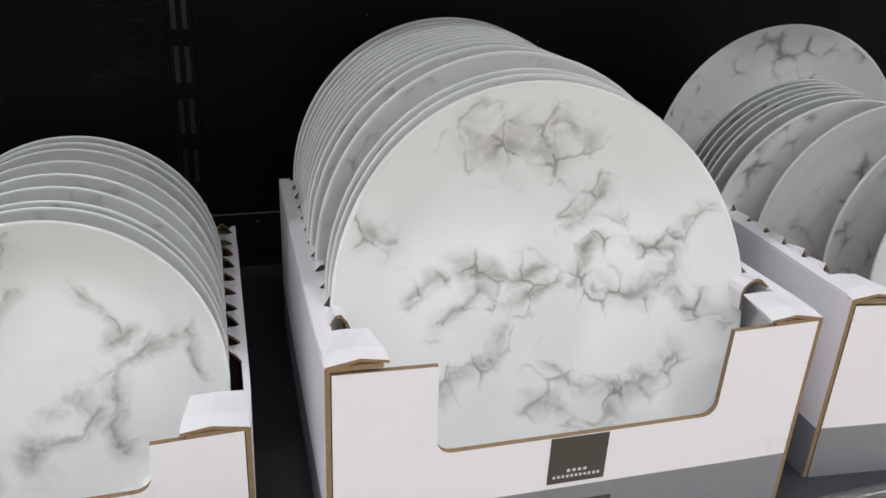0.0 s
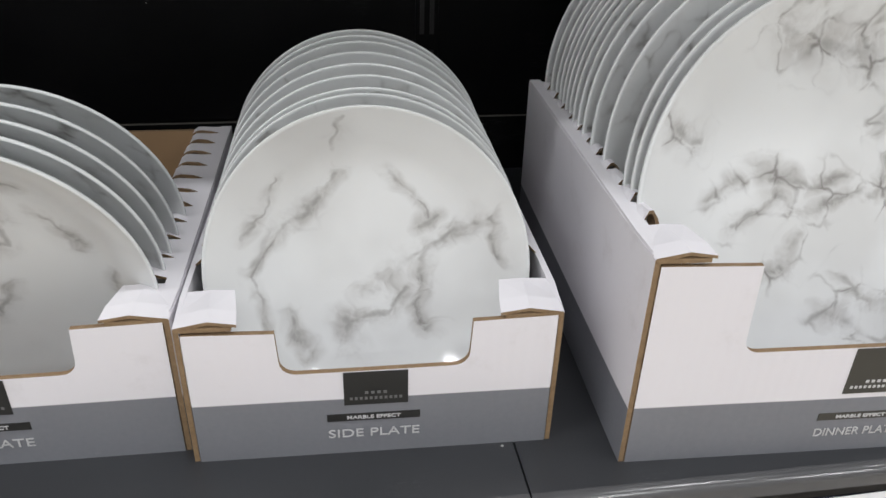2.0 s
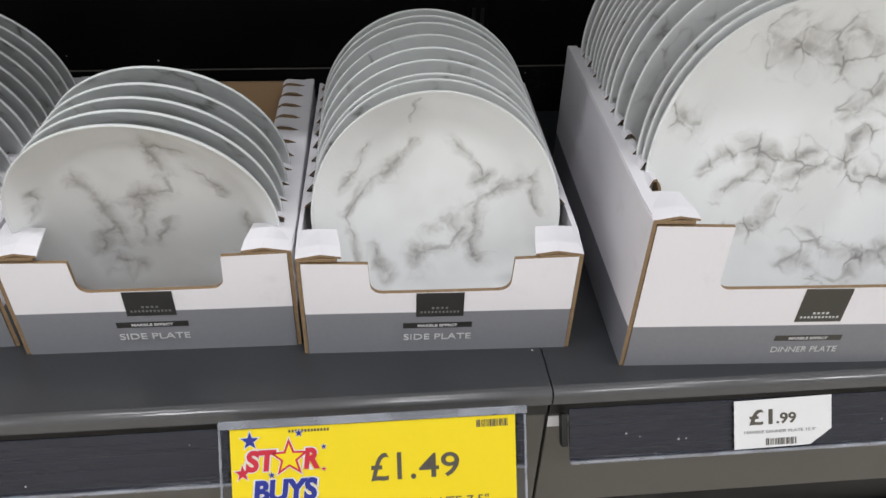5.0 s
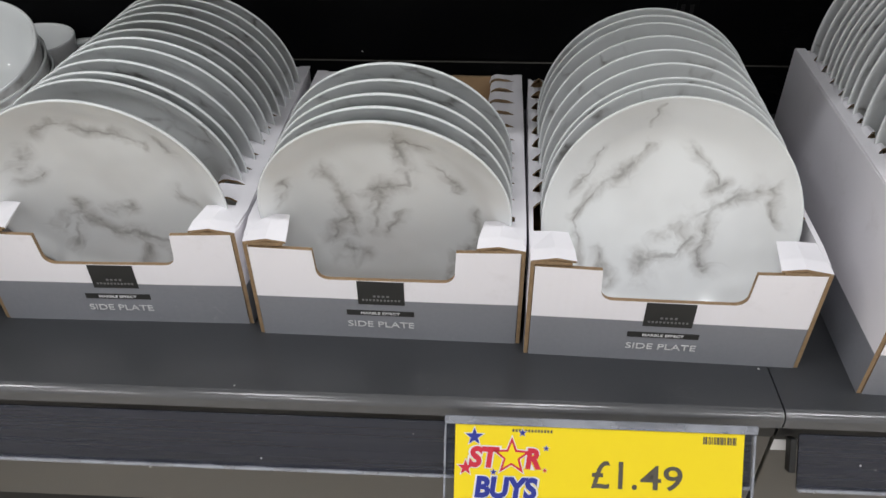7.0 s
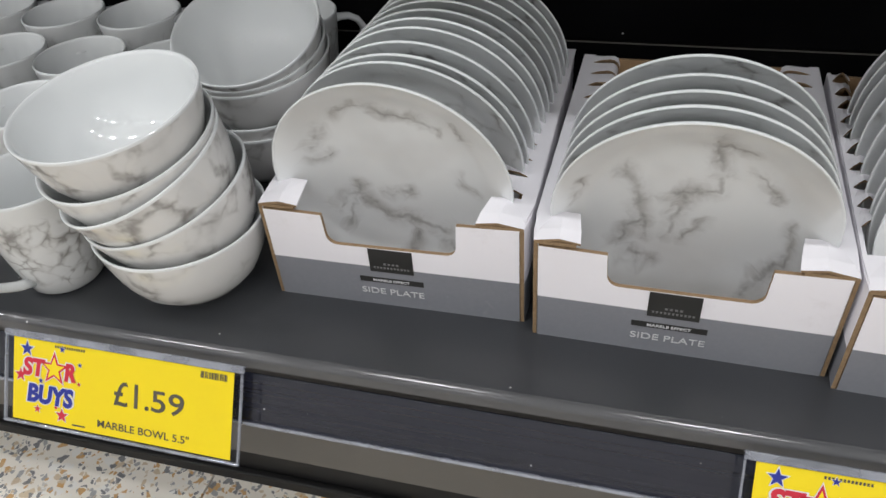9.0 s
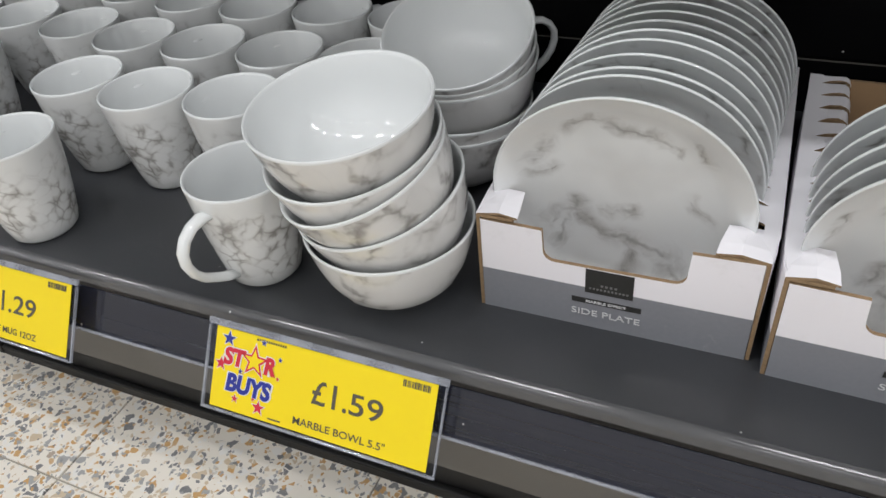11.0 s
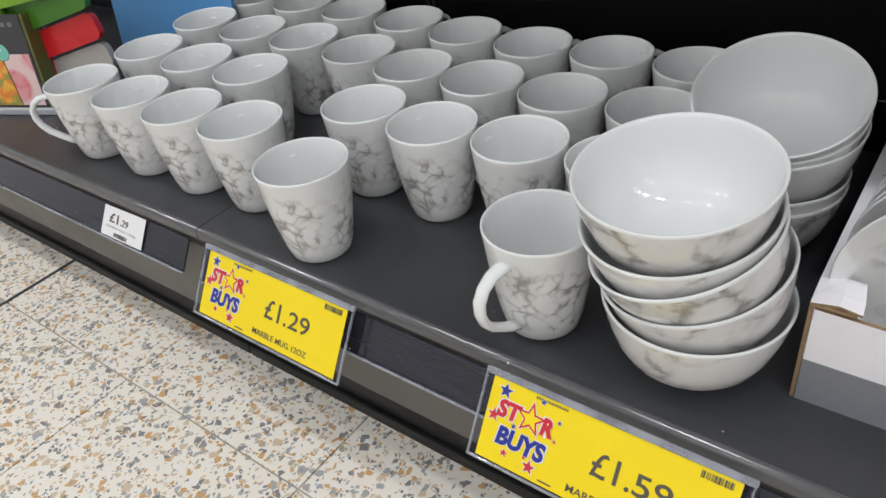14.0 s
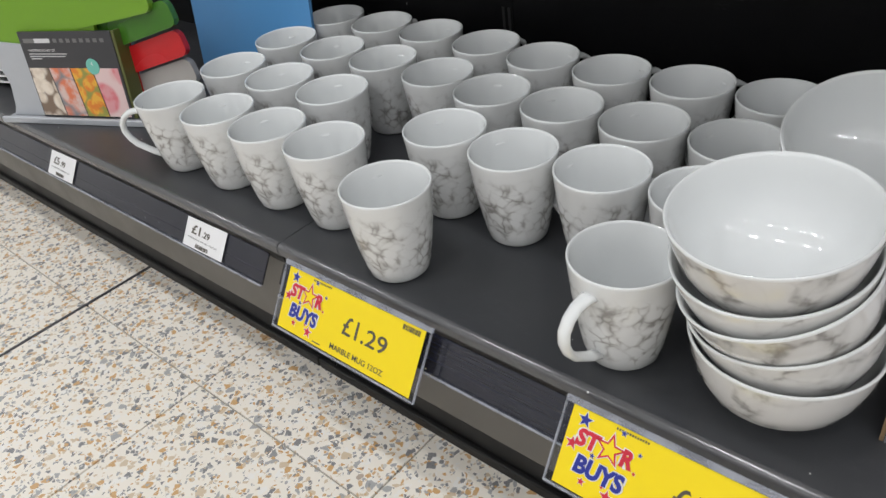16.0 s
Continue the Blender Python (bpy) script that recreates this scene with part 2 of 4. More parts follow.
def terrazzo(name):
    k = Mat(name)
    v = k.coords(world_space=True)
    _, wv = k.noise(v, 90, 2)
    sc = k.n("ShaderNodeVectorMath", operation="MULTIPLY_ADD")
    k.link(wv, sc.inputs[0])
    sc.inputs[1].default_value = (0.006, 0.006, 0.0)
    k.link(v, sc.inputs[2])
    v2 = sc.outputs[0]
    big, _ = k.noise(v, 3.0, 3)
    col = k.mix(big, (0.80, 0.75, 0.665), (0.86, 0.81, 0.725))
    for scale, lo, off in ((92, 0.70, 0.0), (135, 0.70, 3.1), (230, 0.70, 7.7)):
        mp = k.n("ShaderNodeMapping")
        mp.inputs["Location"].default_value = (off, off * 0.7, 0)
        mp.inputs["Scale"].default_value = (1, 1, 0)
        k.link(v2, mp.inputs["Vector"])
        vo = k.n("ShaderNodeTexVoronoi", feature="DISTANCE_TO_EDGE")
        vc = k.n("ShaderNodeTexVoronoi")
        for q in (vo, vc):
            q.inputs["Scale"].default_value = scale
            q.inputs["Randomness"].default_value = 1.0
            k.link(mp.outputs[0], q.inputs["Vector"])
        sepc = k.n("ShaderNodeSeparateColor")
        k.link(vc.outputs["Color"], sepc.inputs[0])
        inside = k.ramp(vo.outputs["Distance"], 0.07, 0.12)
        keep = k.ramp(sepc.outputs[0], lo, lo + 0.02)
        hue = sepc.outputs[1]
        chip = k.mix(k.ramp(hue, 0.20, 0.21), (0.13, 0.135, 0.15), (0.32, 0.325, 0.33))
        chip = k.mix(k.ramp(hue, 0.42, 0.43), chip, (0.56, 0.30, 0.07))
        chip = k.mix(k.ramp(hue, 0.60, 0.61), chip, (0.60, 0.47, 0.31))
        chip = k.mix(k.ramp(hue, 0.80, 0.81), chip, (0.83, 0.81, 0.77))
        grain, _ = k.noise(v, 420, 3)
        chip = k.mix(k.math("MULTIPLY", grain, 0.3), chip, (0.75, 0.72, 0.66))
        col = k.mix(k.math("MULTIPLY", inside, keep), col, chip)
    dirt, _ = k.noise(v, 1.7, 4, 0.6)
    col = k.mix(k.ramp(dirt, 0.5, 0.8, 0.0, 0.18), col, (0.50, 0.46, 0.41))
    k.set(Base_Color=col, Roughness=k.ramp(dirt, 0.3, 0.7, 0.28, 0.42))
    return k.m


def clear(name, tint=(0.97, 0.98, 1.0), gloss=0.06, opaque=0.07, body=(0.05, 0.055, 0.065)):
    """Clear plastic: mostly see-through, with sharp gloss."""
    k = Mat(name)
    tr = k.n("ShaderNodeBsdfTransparent")
    tr.inputs["Color"].default_value = (*tint, 1)
    k.set(Base_Color=rgb(*body), Roughness=gloss)
    f, _ = k.noise(k.coords(rand=1.0), 30, 3)
    mx = k.n("ShaderNodeMixShader")
    k.link(k.ramp(f, 0.3, 0.7, opaque * 0.7, opaque * 1.3), mx.inputs[0])
    k.link(tr.outputs[0], mx.inputs[1])
    k.link(k.b.outputs[0], mx.inputs[2])
    k.link(mx.outputs[0], k.t.nodes["Material Output"].inputs["Surface"])
    return k.m


M_WHITE = glaze("white_glaze")
M_PLATE = marble("marble_plate", 1.0, rand=7.0, cells=46, flat=True)
M_PLATE_A = veined("veined_plate_a", 2.3, (
    (0.9, (-0.0445, 0.029), (-0.033, 0.007), (-0.030, -0.037)), (0.8, (-0.030, -0.014), (-0.051, -0.043)), (1.0, (0.011, 0.070), (0.016, 0.049), (0.017, 0.020)),
    (0.8, (0.017, 0.020), (-0.015, 0.0114)), (0.6, (0.006, 0.068), (0.034, 0.058)), (0.7, (0.039, 0.041), (0.0545, 0.016)), (0.6, (0.07, -0.0055), (0.07, -0.039), (0.039, -0.0856)),
    (0.9, (-0.007, 0.010), (-0.010, -0.031)), (0.7, (-0.043, -0.056), (-0.020, -0.0645)), (0.6, (0.012, -0.018), (0.0, -0.038)), (0.4, (-0.075, 0.03), (-0.085, 0.0))))
M_PLATE_B = veined("veined_plate_b", 5.1, (
    (0.8, (-0.018, 0.054), (-0.060, 0.0155)), (0.6, (-0.014, 0.093), (-0.021, 0.069)), (0.45, (-0.06, 0.0155), (-0.071, -0.004), (-0.064, -0.037)), (0.6, (0.0416, 0.029), (0.029, 0.023)),
    (0.9, (0.068, 0.026), (0.0346, 0.005), (0.0305, -0.025), (0.0374, -0.044)), (1.0, (0.0346, 0.008), (0.0014, -0.016)), (0.9, (0.021, -0.014), (0.0125, -0.031), (-0.015, -0.037)),
    (1.1, (-0.015, -0.034), (-0.0125, -0.055)), (0.7, (-0.05, -0.037), (-0.04, -0.055)), (0.5, (0.0125, 0.057), (0.035, 0.029)), (0.5, (0.075, 0.03), (0.085, 0.005)), (0.4, (-0.075, 0.02), (-0.05, 0.055))))
M_PLATE_Z = veined("veined_plate_z", 8.2, (
    (0.7, (-0.040, 0.0526), (-0.0216, 0.065), (0.0163, 0.0546), (0.0346, 0.0405)), (0.7, (-0.067, 0.005), (-0.0525, 0.015)), (1.0, (-0.0573, -0.0413), (-0.038, -0.032), (-0.0167, -0.05)),
    (1.1, (-0.0167, -0.05), (0.0354, -0.0607), (0.052, -0.089)), (0.9, (-0.004, -0.093), (0.0136, -0.0705)), (0.7, (-0.0136, -0.0239), (0.009, -0.0209)), (0.6, (0.05, -0.002), (0.0655, -0.0167)),
    (0.6, (-0.055, 0.04), (-0.070, 0.02)), (0.8, (-0.035, -0.02), (-0.05, -0.06)), (0.5, (0.05, 0.05), (0.06, 0.04))))
M_PLATE_D = veined("veined_plate_d", 3.6, (
    (1.9, (-0.043, 0.106), (0.0145, 0.0965)), (1.0, (0.018, 0.112), (0.034, 0.10)), (1.2, (-0.115, 0.052), (-0.096, 0.046)), (1.0, (-0.054, 0.027), (-0.043, 0.019), (-0.02, 0.0135), (0, 0.023)),
    (0.7, (-0.0866, 0.008), (-0.066, 0.019)), (1.0, (-0.066, -0.0096), (-0.043, 0.0096), (-0.024, -0.0077), (-0.031, -0.0367)), (0.9, (-0.02, -0.002), (0.007, 0.0116), (0.022, 0.0096), (0.0336, 0.029), (0.045, 0.0367)),
    (0.9, (0.022, 0.044), (0.045, 0.0675)), (0.8, (0.026, 0.054), (0.0565, 0.052)), (1.2, (0.0374, 0.0058), (0.064, -0.002), (0.087, 0.0077)), (0.9, (0.064, 0.0367), (0.0946, 0.025), (0.09, 0.006)),
    (0.7, (0.098, 0.0367), (0.1175, 0.056)), (0.8, (0.0946, -0.002), (0.121, -0.0193)), (0.9, (0.091, -0.0405), (0.083, -0.052), (0.0565, -0.0656), (0.0145, -0.06), (0.0, -0.0405)),
    (1.1, (-0.0046, -0.0637), (0.0336, -0.083), (0.045, -0.075)), (1.0, (-0.0885, -0.056), (-0.058, -0.0425), (-0.039, -0.0367)), (0.8, (0.03, -0.1), (0.07, -0.105))), wide=0.014, cells=52.0, net=1.0)
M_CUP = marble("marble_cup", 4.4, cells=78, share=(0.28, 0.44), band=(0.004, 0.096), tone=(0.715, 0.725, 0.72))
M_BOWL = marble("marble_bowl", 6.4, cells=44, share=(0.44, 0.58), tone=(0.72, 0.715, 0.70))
M_CARD = printed_card("printed_board", 0.041)
M_RAW = raw_card("raw_board")
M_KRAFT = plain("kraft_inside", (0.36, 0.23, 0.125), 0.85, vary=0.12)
M_COAT = plain("coated_white_board", (0.86, 0.845, 0.88), 0.5, vary=0.03, scale=40)
M_INK = plain("black_ink", (0.022, 0.022, 0.021), 0.5, vary=0.1)
M_OLIVE = plain("olive_ink", (0.05, 0.047, 0.038), 0.45, vary=0.1)
M_PALE = plain("pale_ink", (0.62, 0.62, 0.63), 0.5, vary=0.04)
M_FAINT = plain("faint_ink", (0.17, 0.17, 0.17), 0.5, vary=0.04)
M_DECK = shelf_metal("shelf_deck_paint", (0.039, 0.041, 0.045), 0.33)
M_BACK = shelf_metal("black_back_paint", (0.0022, 0.0022, 0.0026), 0.5, 0.12)
M_BLACK = plain("black_plastic", (0.006, 0.006, 0.006), 0.5)
# Lighter than the deck: edge wear, and the lamp highlight put into the colour.
M_NOSE = shelf_metal("worn_edge_paint", (0.085, 0.086, 0.09), 0.15)
M_APRON = shelf_metal("warm_grey_paint", (0.100, 0.094, 0.082), 0.40)
M_STRIP = smoked("smoked_strip")
M_CLEAR = clear("clear_plastic")
M_LIP = clear("clear_lip", opaque=0.40, body=(0.50, 0.52, 0.58))
M_FLOOR = terrazzo("terrazzo")
M_GROUT = plain("grout", (0.42, 0.39, 0.34), 0.9, vary=0.15)
M_YELLOW = plain("yellow_card", (0.87, 0.665, 0.003), 0.42, vary=0.02, scale=20, bump=0.0)
M_GREYINK = plain("grey_ink", (0.085, 0.075, 0.06), 0.5)
M_RED = plain("red_ink", (0.58, 0.02, 0.045), 0.45, vary=0.03)
M_BLUE = plain("blue_ink", (0.018, 0.03, 0.27), 0.45, vary=0.03)
M_PAPER = plain("ticket_paper", (0.74, 0.74, 0.75), 0.6, vary=0.02)
M_WALL = plain("store_wall_paint", (0.76, 0.76, 0.75), 0.7)
M_CEIL = plain("ceiling_paint", (0.72, 0.72, 0.71), 0.8)
M_LAMPBODY = plain("lamp_housing", (0.7, 0.7, 0.7), 0.5)
M_GREEN = plain("green_board", (0.16, 0.33, 0.02), 0.3, vary=0.08, scale=15)
M_DKGREEN = plain("dark_green_tab", (0.05, 0.17, 0.015), 0.25, vary=0.08)
M_REDTAB = plain("red_tab", (0.58, 0.015, 0.02), 0.25, vary=0.06)
M_GREYTAB = plain("grey_tab", (0.42, 0.40, 0.38), 0.35)
M_BLUEBOARD = plain("blue_board", (0.09, 0.29, 0.58), 0.35, vary=0.1, scale=12)
M_STAND = plain("grey_stand", (0.42, 0.44, 0.47), 0.35)
M_OLIVEEDGE = plain("olive_edge", (0.10, 0.11, 0.03), 0.4)
M_SLEEVE = plain("charcoal_sleeve", (0.045, 0.045, 0.05), 0.4)
M_TEAL = plain("teal_sticker", (0.17, 0.52, 0.43), 0.4)


# ---------------------------------------------------------------- mesh helpers
def mesh(name, bm, mats, smooth=False):
    me = bpy.data.meshes.new(name)
    bmesh.ops.recalc_face_normals(bm, faces=bm.faces[:])
    bm.to_mesh(me)
    bm.free()
    for m in mats if isinstance(mats, (list, tuple)) else [mats]:
        me.materials.append(m)
    if smooth:
        for p in me.polygons:
            p.use_smooth = True
    return me


def part(name, bm, mats, parent=None, label="", smooth=False, at=None):
    ob = new(name, mesh(name, bm, mats, smooth))
    if parent is not None:
        ob.parent = parent
    if at is not None:
        ob.matrix_basis = at
    if label:
        ob["label"] = label
    return ob


def thing(name, at, label, category, group="", kind=""):
    ob = new(name)
    ob.empty_display_size = 0.05
    ob.matrix_basis = at
    return tagged(ob, label, category, group, kind)


def box(bm, x0, x1, y0, y1, z0, z1, bevel=0.0, mat=0):
    vs = [bm.verts.new((x, y, z)) for x in (x0, x1) for y in (y0, y1) for z in (z0, z1)]
    fs = [bm.faces.new([vs[i] for i in q]) for q in ((0, 1, 3, 2), (4, 6, 7, 5), (0, 4, 5, 1), (2, 3, 7, 6), (0, 2, 6, 4), (1, 5, 7, 3))]
    for f in fs:
        f.material_index = mat
    if bevel:
        es = list({e for f in fs for e in f.edges})
        bmesh.ops.bevel(bm, geom=es, offset=bevel, segments=2, affect="EDGES", profile=0.5)
    return bm


def boxed(*a, **k):
    return box(bmesh.new(), *a, **k)


def prism(bm, pts, axis, a, b, cap=0, edge=0):
    """A polygon pulled along an axis from a to b. Points are the other two coordinates in order."""
    def at(p, d):
        if axis == "x":
            return (d, p[0], p[1])
        if axis == "y":
            return (p[0], d, p[1])
        return (p[0], p[1], d)
    lo = [bm.verts.new(at(p, a)) for p in pts]
    hi = [bm.verts.new(at(p, b)) for p in pts]
    n = len(pts)
    for loop in (lo, hi):
        bm.faces.new(loop).material_index = cap
    for i in range(n):
        bm.faces.new((lo[i], lo[(i + 1) % n], hi[(i + 1) % n], hi[i])).material_index = edge
    return bm


def lathe(bm, prof, seg=64, split=None, mats=(0, 0)):
    """Turn (radius, z) points round z; faces after index split take the second material."""
    rings = []
    for r, z in prof:
        if r < 1e-6:
            rings.append([bm.verts.new((0, 0, z))])
        else:
            rings.append([bm.verts.new((r * math.cos(2 * math.pi * i / seg), r * math.sin(2 * math.pi * i / seg), z)) for i in range(seg)])
    for j in range(len(prof) - 1):
        a, b = rings[j], rings[j + 1]
        m = mats[0] if split is None or j < split else mats[1]
        for i in range(seg):
            i2 = (i + 1) % seg
            if len(a) == 1:
                f = bm.faces.new((a[0], b[i], b[i2]))
            elif len(b) == 1:
                f = bm.faces.new((a[i], b[0], a[i2]))
            else:
                f = bm.faces.new((a[i], b[i], b[i2], a[i2]))
            f.material_index = m
    return bm


def tube(bm, pts, wide, thick, seg=10):
    """A flattened bar swept along points in the xz plane; wide is across y."""
    rings = []
    for i, p in enumerate(pts):
        q0, q1 = pts[max(0, i - 1)], pts[min(len(pts) - 1, i + 1)]
        d = Vector((q1[0] - q0[0], 0, q1[1] - q0[1])).normalized()
        nrm = Vector((d.z, 0, -d.x))
        w = wide[i] if isinstance(wide, (list, tuple)) else wide
        ring = []
        for s in range(seg):
            a = 2 * math.pi * s / seg
            ring.append(bm.verts.new(Vector((p[0], 0, p[1])) + nrm * (thick * math.cos(a)) + Vector((0, w * math.sin(a), 0))))
        rings.append(ring)
    for a, b in zip(rings, rings[1:]):
        for s in range(seg):
            bm.faces.new((a[s], a[(s + 1) % seg], b[(s + 1) % seg], b[s]))
    bm.faces.new(rings[0])
    bm.faces.new(rings[-1])
    return bm


def words(text, size, depth=0.0003, bold=0.0, shear=0.0, spacing=1.0, width=None):
    """Lettering as a mesh in the xy plane, centred, z up."""
    cu = bpy.data.curves.new("lettering", "FONT")
    cu.body, cu.size, cu.extrude, cu.offset, cu.shear, cu.space_character = text, size, depth, bold, shear, spacing
    cu.align_x, cu.align_y, cu.resolution_u = "CENTER", "CENTER", 4
    ob = new("lettering", cu)
    bpy.context.view_layer.update()
    me = bpy.data.meshes.new_from_object(ob.evaluated_get(bpy.context.evaluated_depsgraph_get()))
    bpy.data.objects.remove(ob)
    bpy.data.curves.remove(cu)
    xs = [v.co.x for v in me.vertices]
    ys = [v.co.y for v in me.vertices]
    s = width / (max(xs) - min(xs)) if width else 1.0
    cx, cy = (max(xs) + min(xs)) / 2, (max(ys) + min(ys)) / 2
    for v in me.vertices:
        v.co.x, v.co.y = (v.co.x - cx) * s, (v.co.y - cy)
    me.name = "lettering"
    me.materials.clear()
    return me


def lettering(name, parent, text, m, mat, label="", **kw):
    me = words(text, **kw)
    me.materials.append(mat)
    ob = new(name, me)
    ob.parent = parent
    ob.matrix_basis = m
    if label:
        ob["label"] = label
    return ob


def star(bm, cx, cy, r, z0, z1, inner=0.42, turn=0.0):
    pts = []
    for i in range(10):
        a = math.pi / 2 + turn + i * math.pi / 5
        q = r if i % 2 == 0 else r * inner
        pts.append((cx + q * math.cos(a), cy + q * math.sin(a)))
    return prism(bm, pts, "z", z0, z1)


# ---------------------------------------------------------------- store shell
def shell():
    X0, X1, Y0, Y1, Z1 = -6.0, 5.0, -3.2, 0.55, 3.3
    tagged(part("wall_south", boxed(X0, X1, Y0 - 0.1, Y0, 0, Z1), M_WALL), "plain pale painted store wall", "wall", kind="structure")
    tagged(part("wall_west", boxed(X0 - 0.1, X0, Y0, Y1, 0, Z1), M_WALL), "plain pale painted store wall", "wall", kind="structure")
    tagged(part("wall_east", boxed(X1, X1 + 0.1, Y0, Y1, 0, Z1), M_WALL), "plain pale painted store wall", "wall", kind="structure")
    tagged(part("wall_north", boxed(X0, X1, Y1, Y1 + 0.1, 0, Z1), M_WALL), "plain pale painted store wall", "wall", kind="structure")
    tagged(part("ceiling", boxed(X0, X1, Y0, Y1 + 0.1, Z1, Z1 + 0.1), M_CEIL), "plain white store ceiling", "ceiling", kind="structure")


def ceiling_lamp(x, y, power):
    at = pose(x, y, 3.28)
    lamp = thing("ceiling_light", at, "flat white ceiling light panel, switched on", "light", "ceiling lights")
    part("housing", boxed(-0.26, 0.26, -0.09, 0.09, -0.04, 0.0, bevel=0.006), M_LAMPBODY, lamp)
    li = bpy.data.lights.new("panel_glow", "AREA")
    li.shape, li.size, li.size_y, li.energy = "RECTANGLE", 0.42, 0.10, power
    li.color = LAMP_COLOR
    lo = new("panel_glow", li)
    lo.parent = lamp
    lo.matrix_basis = pose(0, 0, -0.046)


LAMP_COLOR = (0.962, 0.970, 1.0)
LAMP_POWER = 9.6
shell()
for lx in (-5.1, -3.8, -2.5, -1.2, 0.1, 1.4, 2.7, 4.0):
    for ly, share in ((-0.50, 1.08), (-2.4, 1.36)):
        ceiling_lamp(lx, ly, LAMP_POWER * share)


# ---------------------------------------------------------------- floor
floor = tagged(part("floor", boxed(-6, 5, -3.2, 0.55, -0.1, -0.003), M_GROUT), "pale terrazzo tiled shop floor", "floor", kind="structure")


# ---------------------------------------------------------------- gondola shelving
STRIP_Y, STRIP_Z = -0.0024, 0.2196          # upper edge of the ticket strips
SLOPE = 56.3                              # their lean, degrees from lying flat


def bay(x0, x1, upper, lip, label):
    w = x1 - x0
    g = thing("gondola_bay", pose(x0, 0, 0), label, "shelving", "shelving bays")
    # deck with a rolled front nose
    prof = [(0.469, H), (0.0060, H), (0.0060, H - 0.008), (0.469, H - 0.008)]
    part("deck", prism(bmesh.new(), prof, "x", 0.0006, w - 0.0006), M_DECK, g, "dark grey powder-coated steel deck")
    arc = [(0.0059 - 0.0075 * math.sin(radians(a)), H - 0.0055 + 0.0055 * math.cos(radians(a))) for a in range(0, 91, 9)]
    part("nose", prism(bmesh.new(), arc + [(-0.0016, H - 0.013), (0.0059, H - 0.013)], "x", 0.0006, w - 0.0006), M_NOSE, g, "worn rolled front edge, painted lighter for its highlight")
    # black strip stands in for the shade below the nose
    part("rail", boxed(0.001, w - 0.001, 0.0040, 0.0112, H - 0.0300, H - 0.0132), M_BLACK, g, "black strip standing in for shade below the nose")
    part("apron", boxed(0.001, w - 0.001, 0.005, 0.02, 0.0905, H - 0.0305, bevel=0.0015), M_APRON, g, "warm grey steel apron")
    part("plinth", boxed(0.002, w - 0.002, 0.034, 0.05, 0.012, 0.12), M_BLACK, g, "black recessed plinth")
    part("kick_strip", boxed(-0.028, w - 0.030, 0.026, 0.034, 0.0, 0.016, bevel=0.002), M_BLACK, g, "black floor strip")
    part("lower_back", boxed(0.001, w - 0.001, 0.470, 0.480, H - 0.03, 0.2985), M_BACK, g)
    part("back_panel", boxed(0.012, w - 0.012, 0.4735, 0.483, 0.3005, 1.6), M_BACK, g, "black steel back panel")
    part("panel_edge", boxed(0.001, w - 0.001, 0.4690, 0.4700, 0.2980, 0.2995), M_APRON, g, "thin bare panel edge")
    bm = bmesh.new()
    box(bm, -0.0115, 0.0115, 0.472, 0.500, 0.30, 1.6)
    up = part("upright", bm, M_BACK, g, "black slotted upright")
    for i in range(26):
        z = 0.335 + i * 0.05
        for sx in (-0.005, 0.005):
            part("slot", boxed(sx - 0.0022, sx + 0.0022, 0.4712, 0.4722, z, z + 0.034), M_BLACK, up)
    # sloping ticket strip
    s = part("ticket_strip", boxed(0.014, w - 0.02, -0.0415, 0.0, -0.003, -0.0006, bevel=0.0005), M_STRIP, g, "smoked plastic ticket strip", at=pose(0, STRIP_Y, STRIP_Z, SLOPE, 0, 0))
    part("lower_lip", boxed(0.014, w - 0.02, -0.0430, -0.0405, -0.002, 0.0030, bevel=0.0009), M_LIP, s)
    part("lip_fold", boxed(0.014, w - 0.02, -0.0400, -0.0392, 0.0, 0.0026, bevel=0.0003), M_CLEAR, s)
    part("upper_lip", boxed(0.014, w - 0.02, -0.0008, 0.0004, -0.001, 0.0012), M_CLEAR, s)
    part("middle_crease", boxed(0.014, w - 0.02, -0.0255, -0.0252, 0.0000, 0.0004), M_CLEAR, s)
    part("strip_end", boxed(0.008, 0.013, -0.030, -0.004, -0.010, -0.001, bevel=0.001), M_BLACK, s)
    # unseen shelf above, added to shade the goods; height and lip tuned per bay
    part("upper_shelf", boxed(0.001, w - 0.001, lip, 0.470, upper, upper + 0.03, bevel=0.003), M_DECK, g, "unseen dark grey steel shelf above, added to shade the deck")
    return g


for a, b, upper, lip in ((-3.75, -2.5, 1.3, 0.09), (-2.5, -1.25, 1.3, 0.09), (-1.25, 0.0, 0.80, 0.12), (0.0, 1.25, 0.78, 0.03), (1.25, 2.5, 0.78, 0.03)):
    bay(a, b, upper, lip, "dark grey steel shop shelf bay with black back panel")




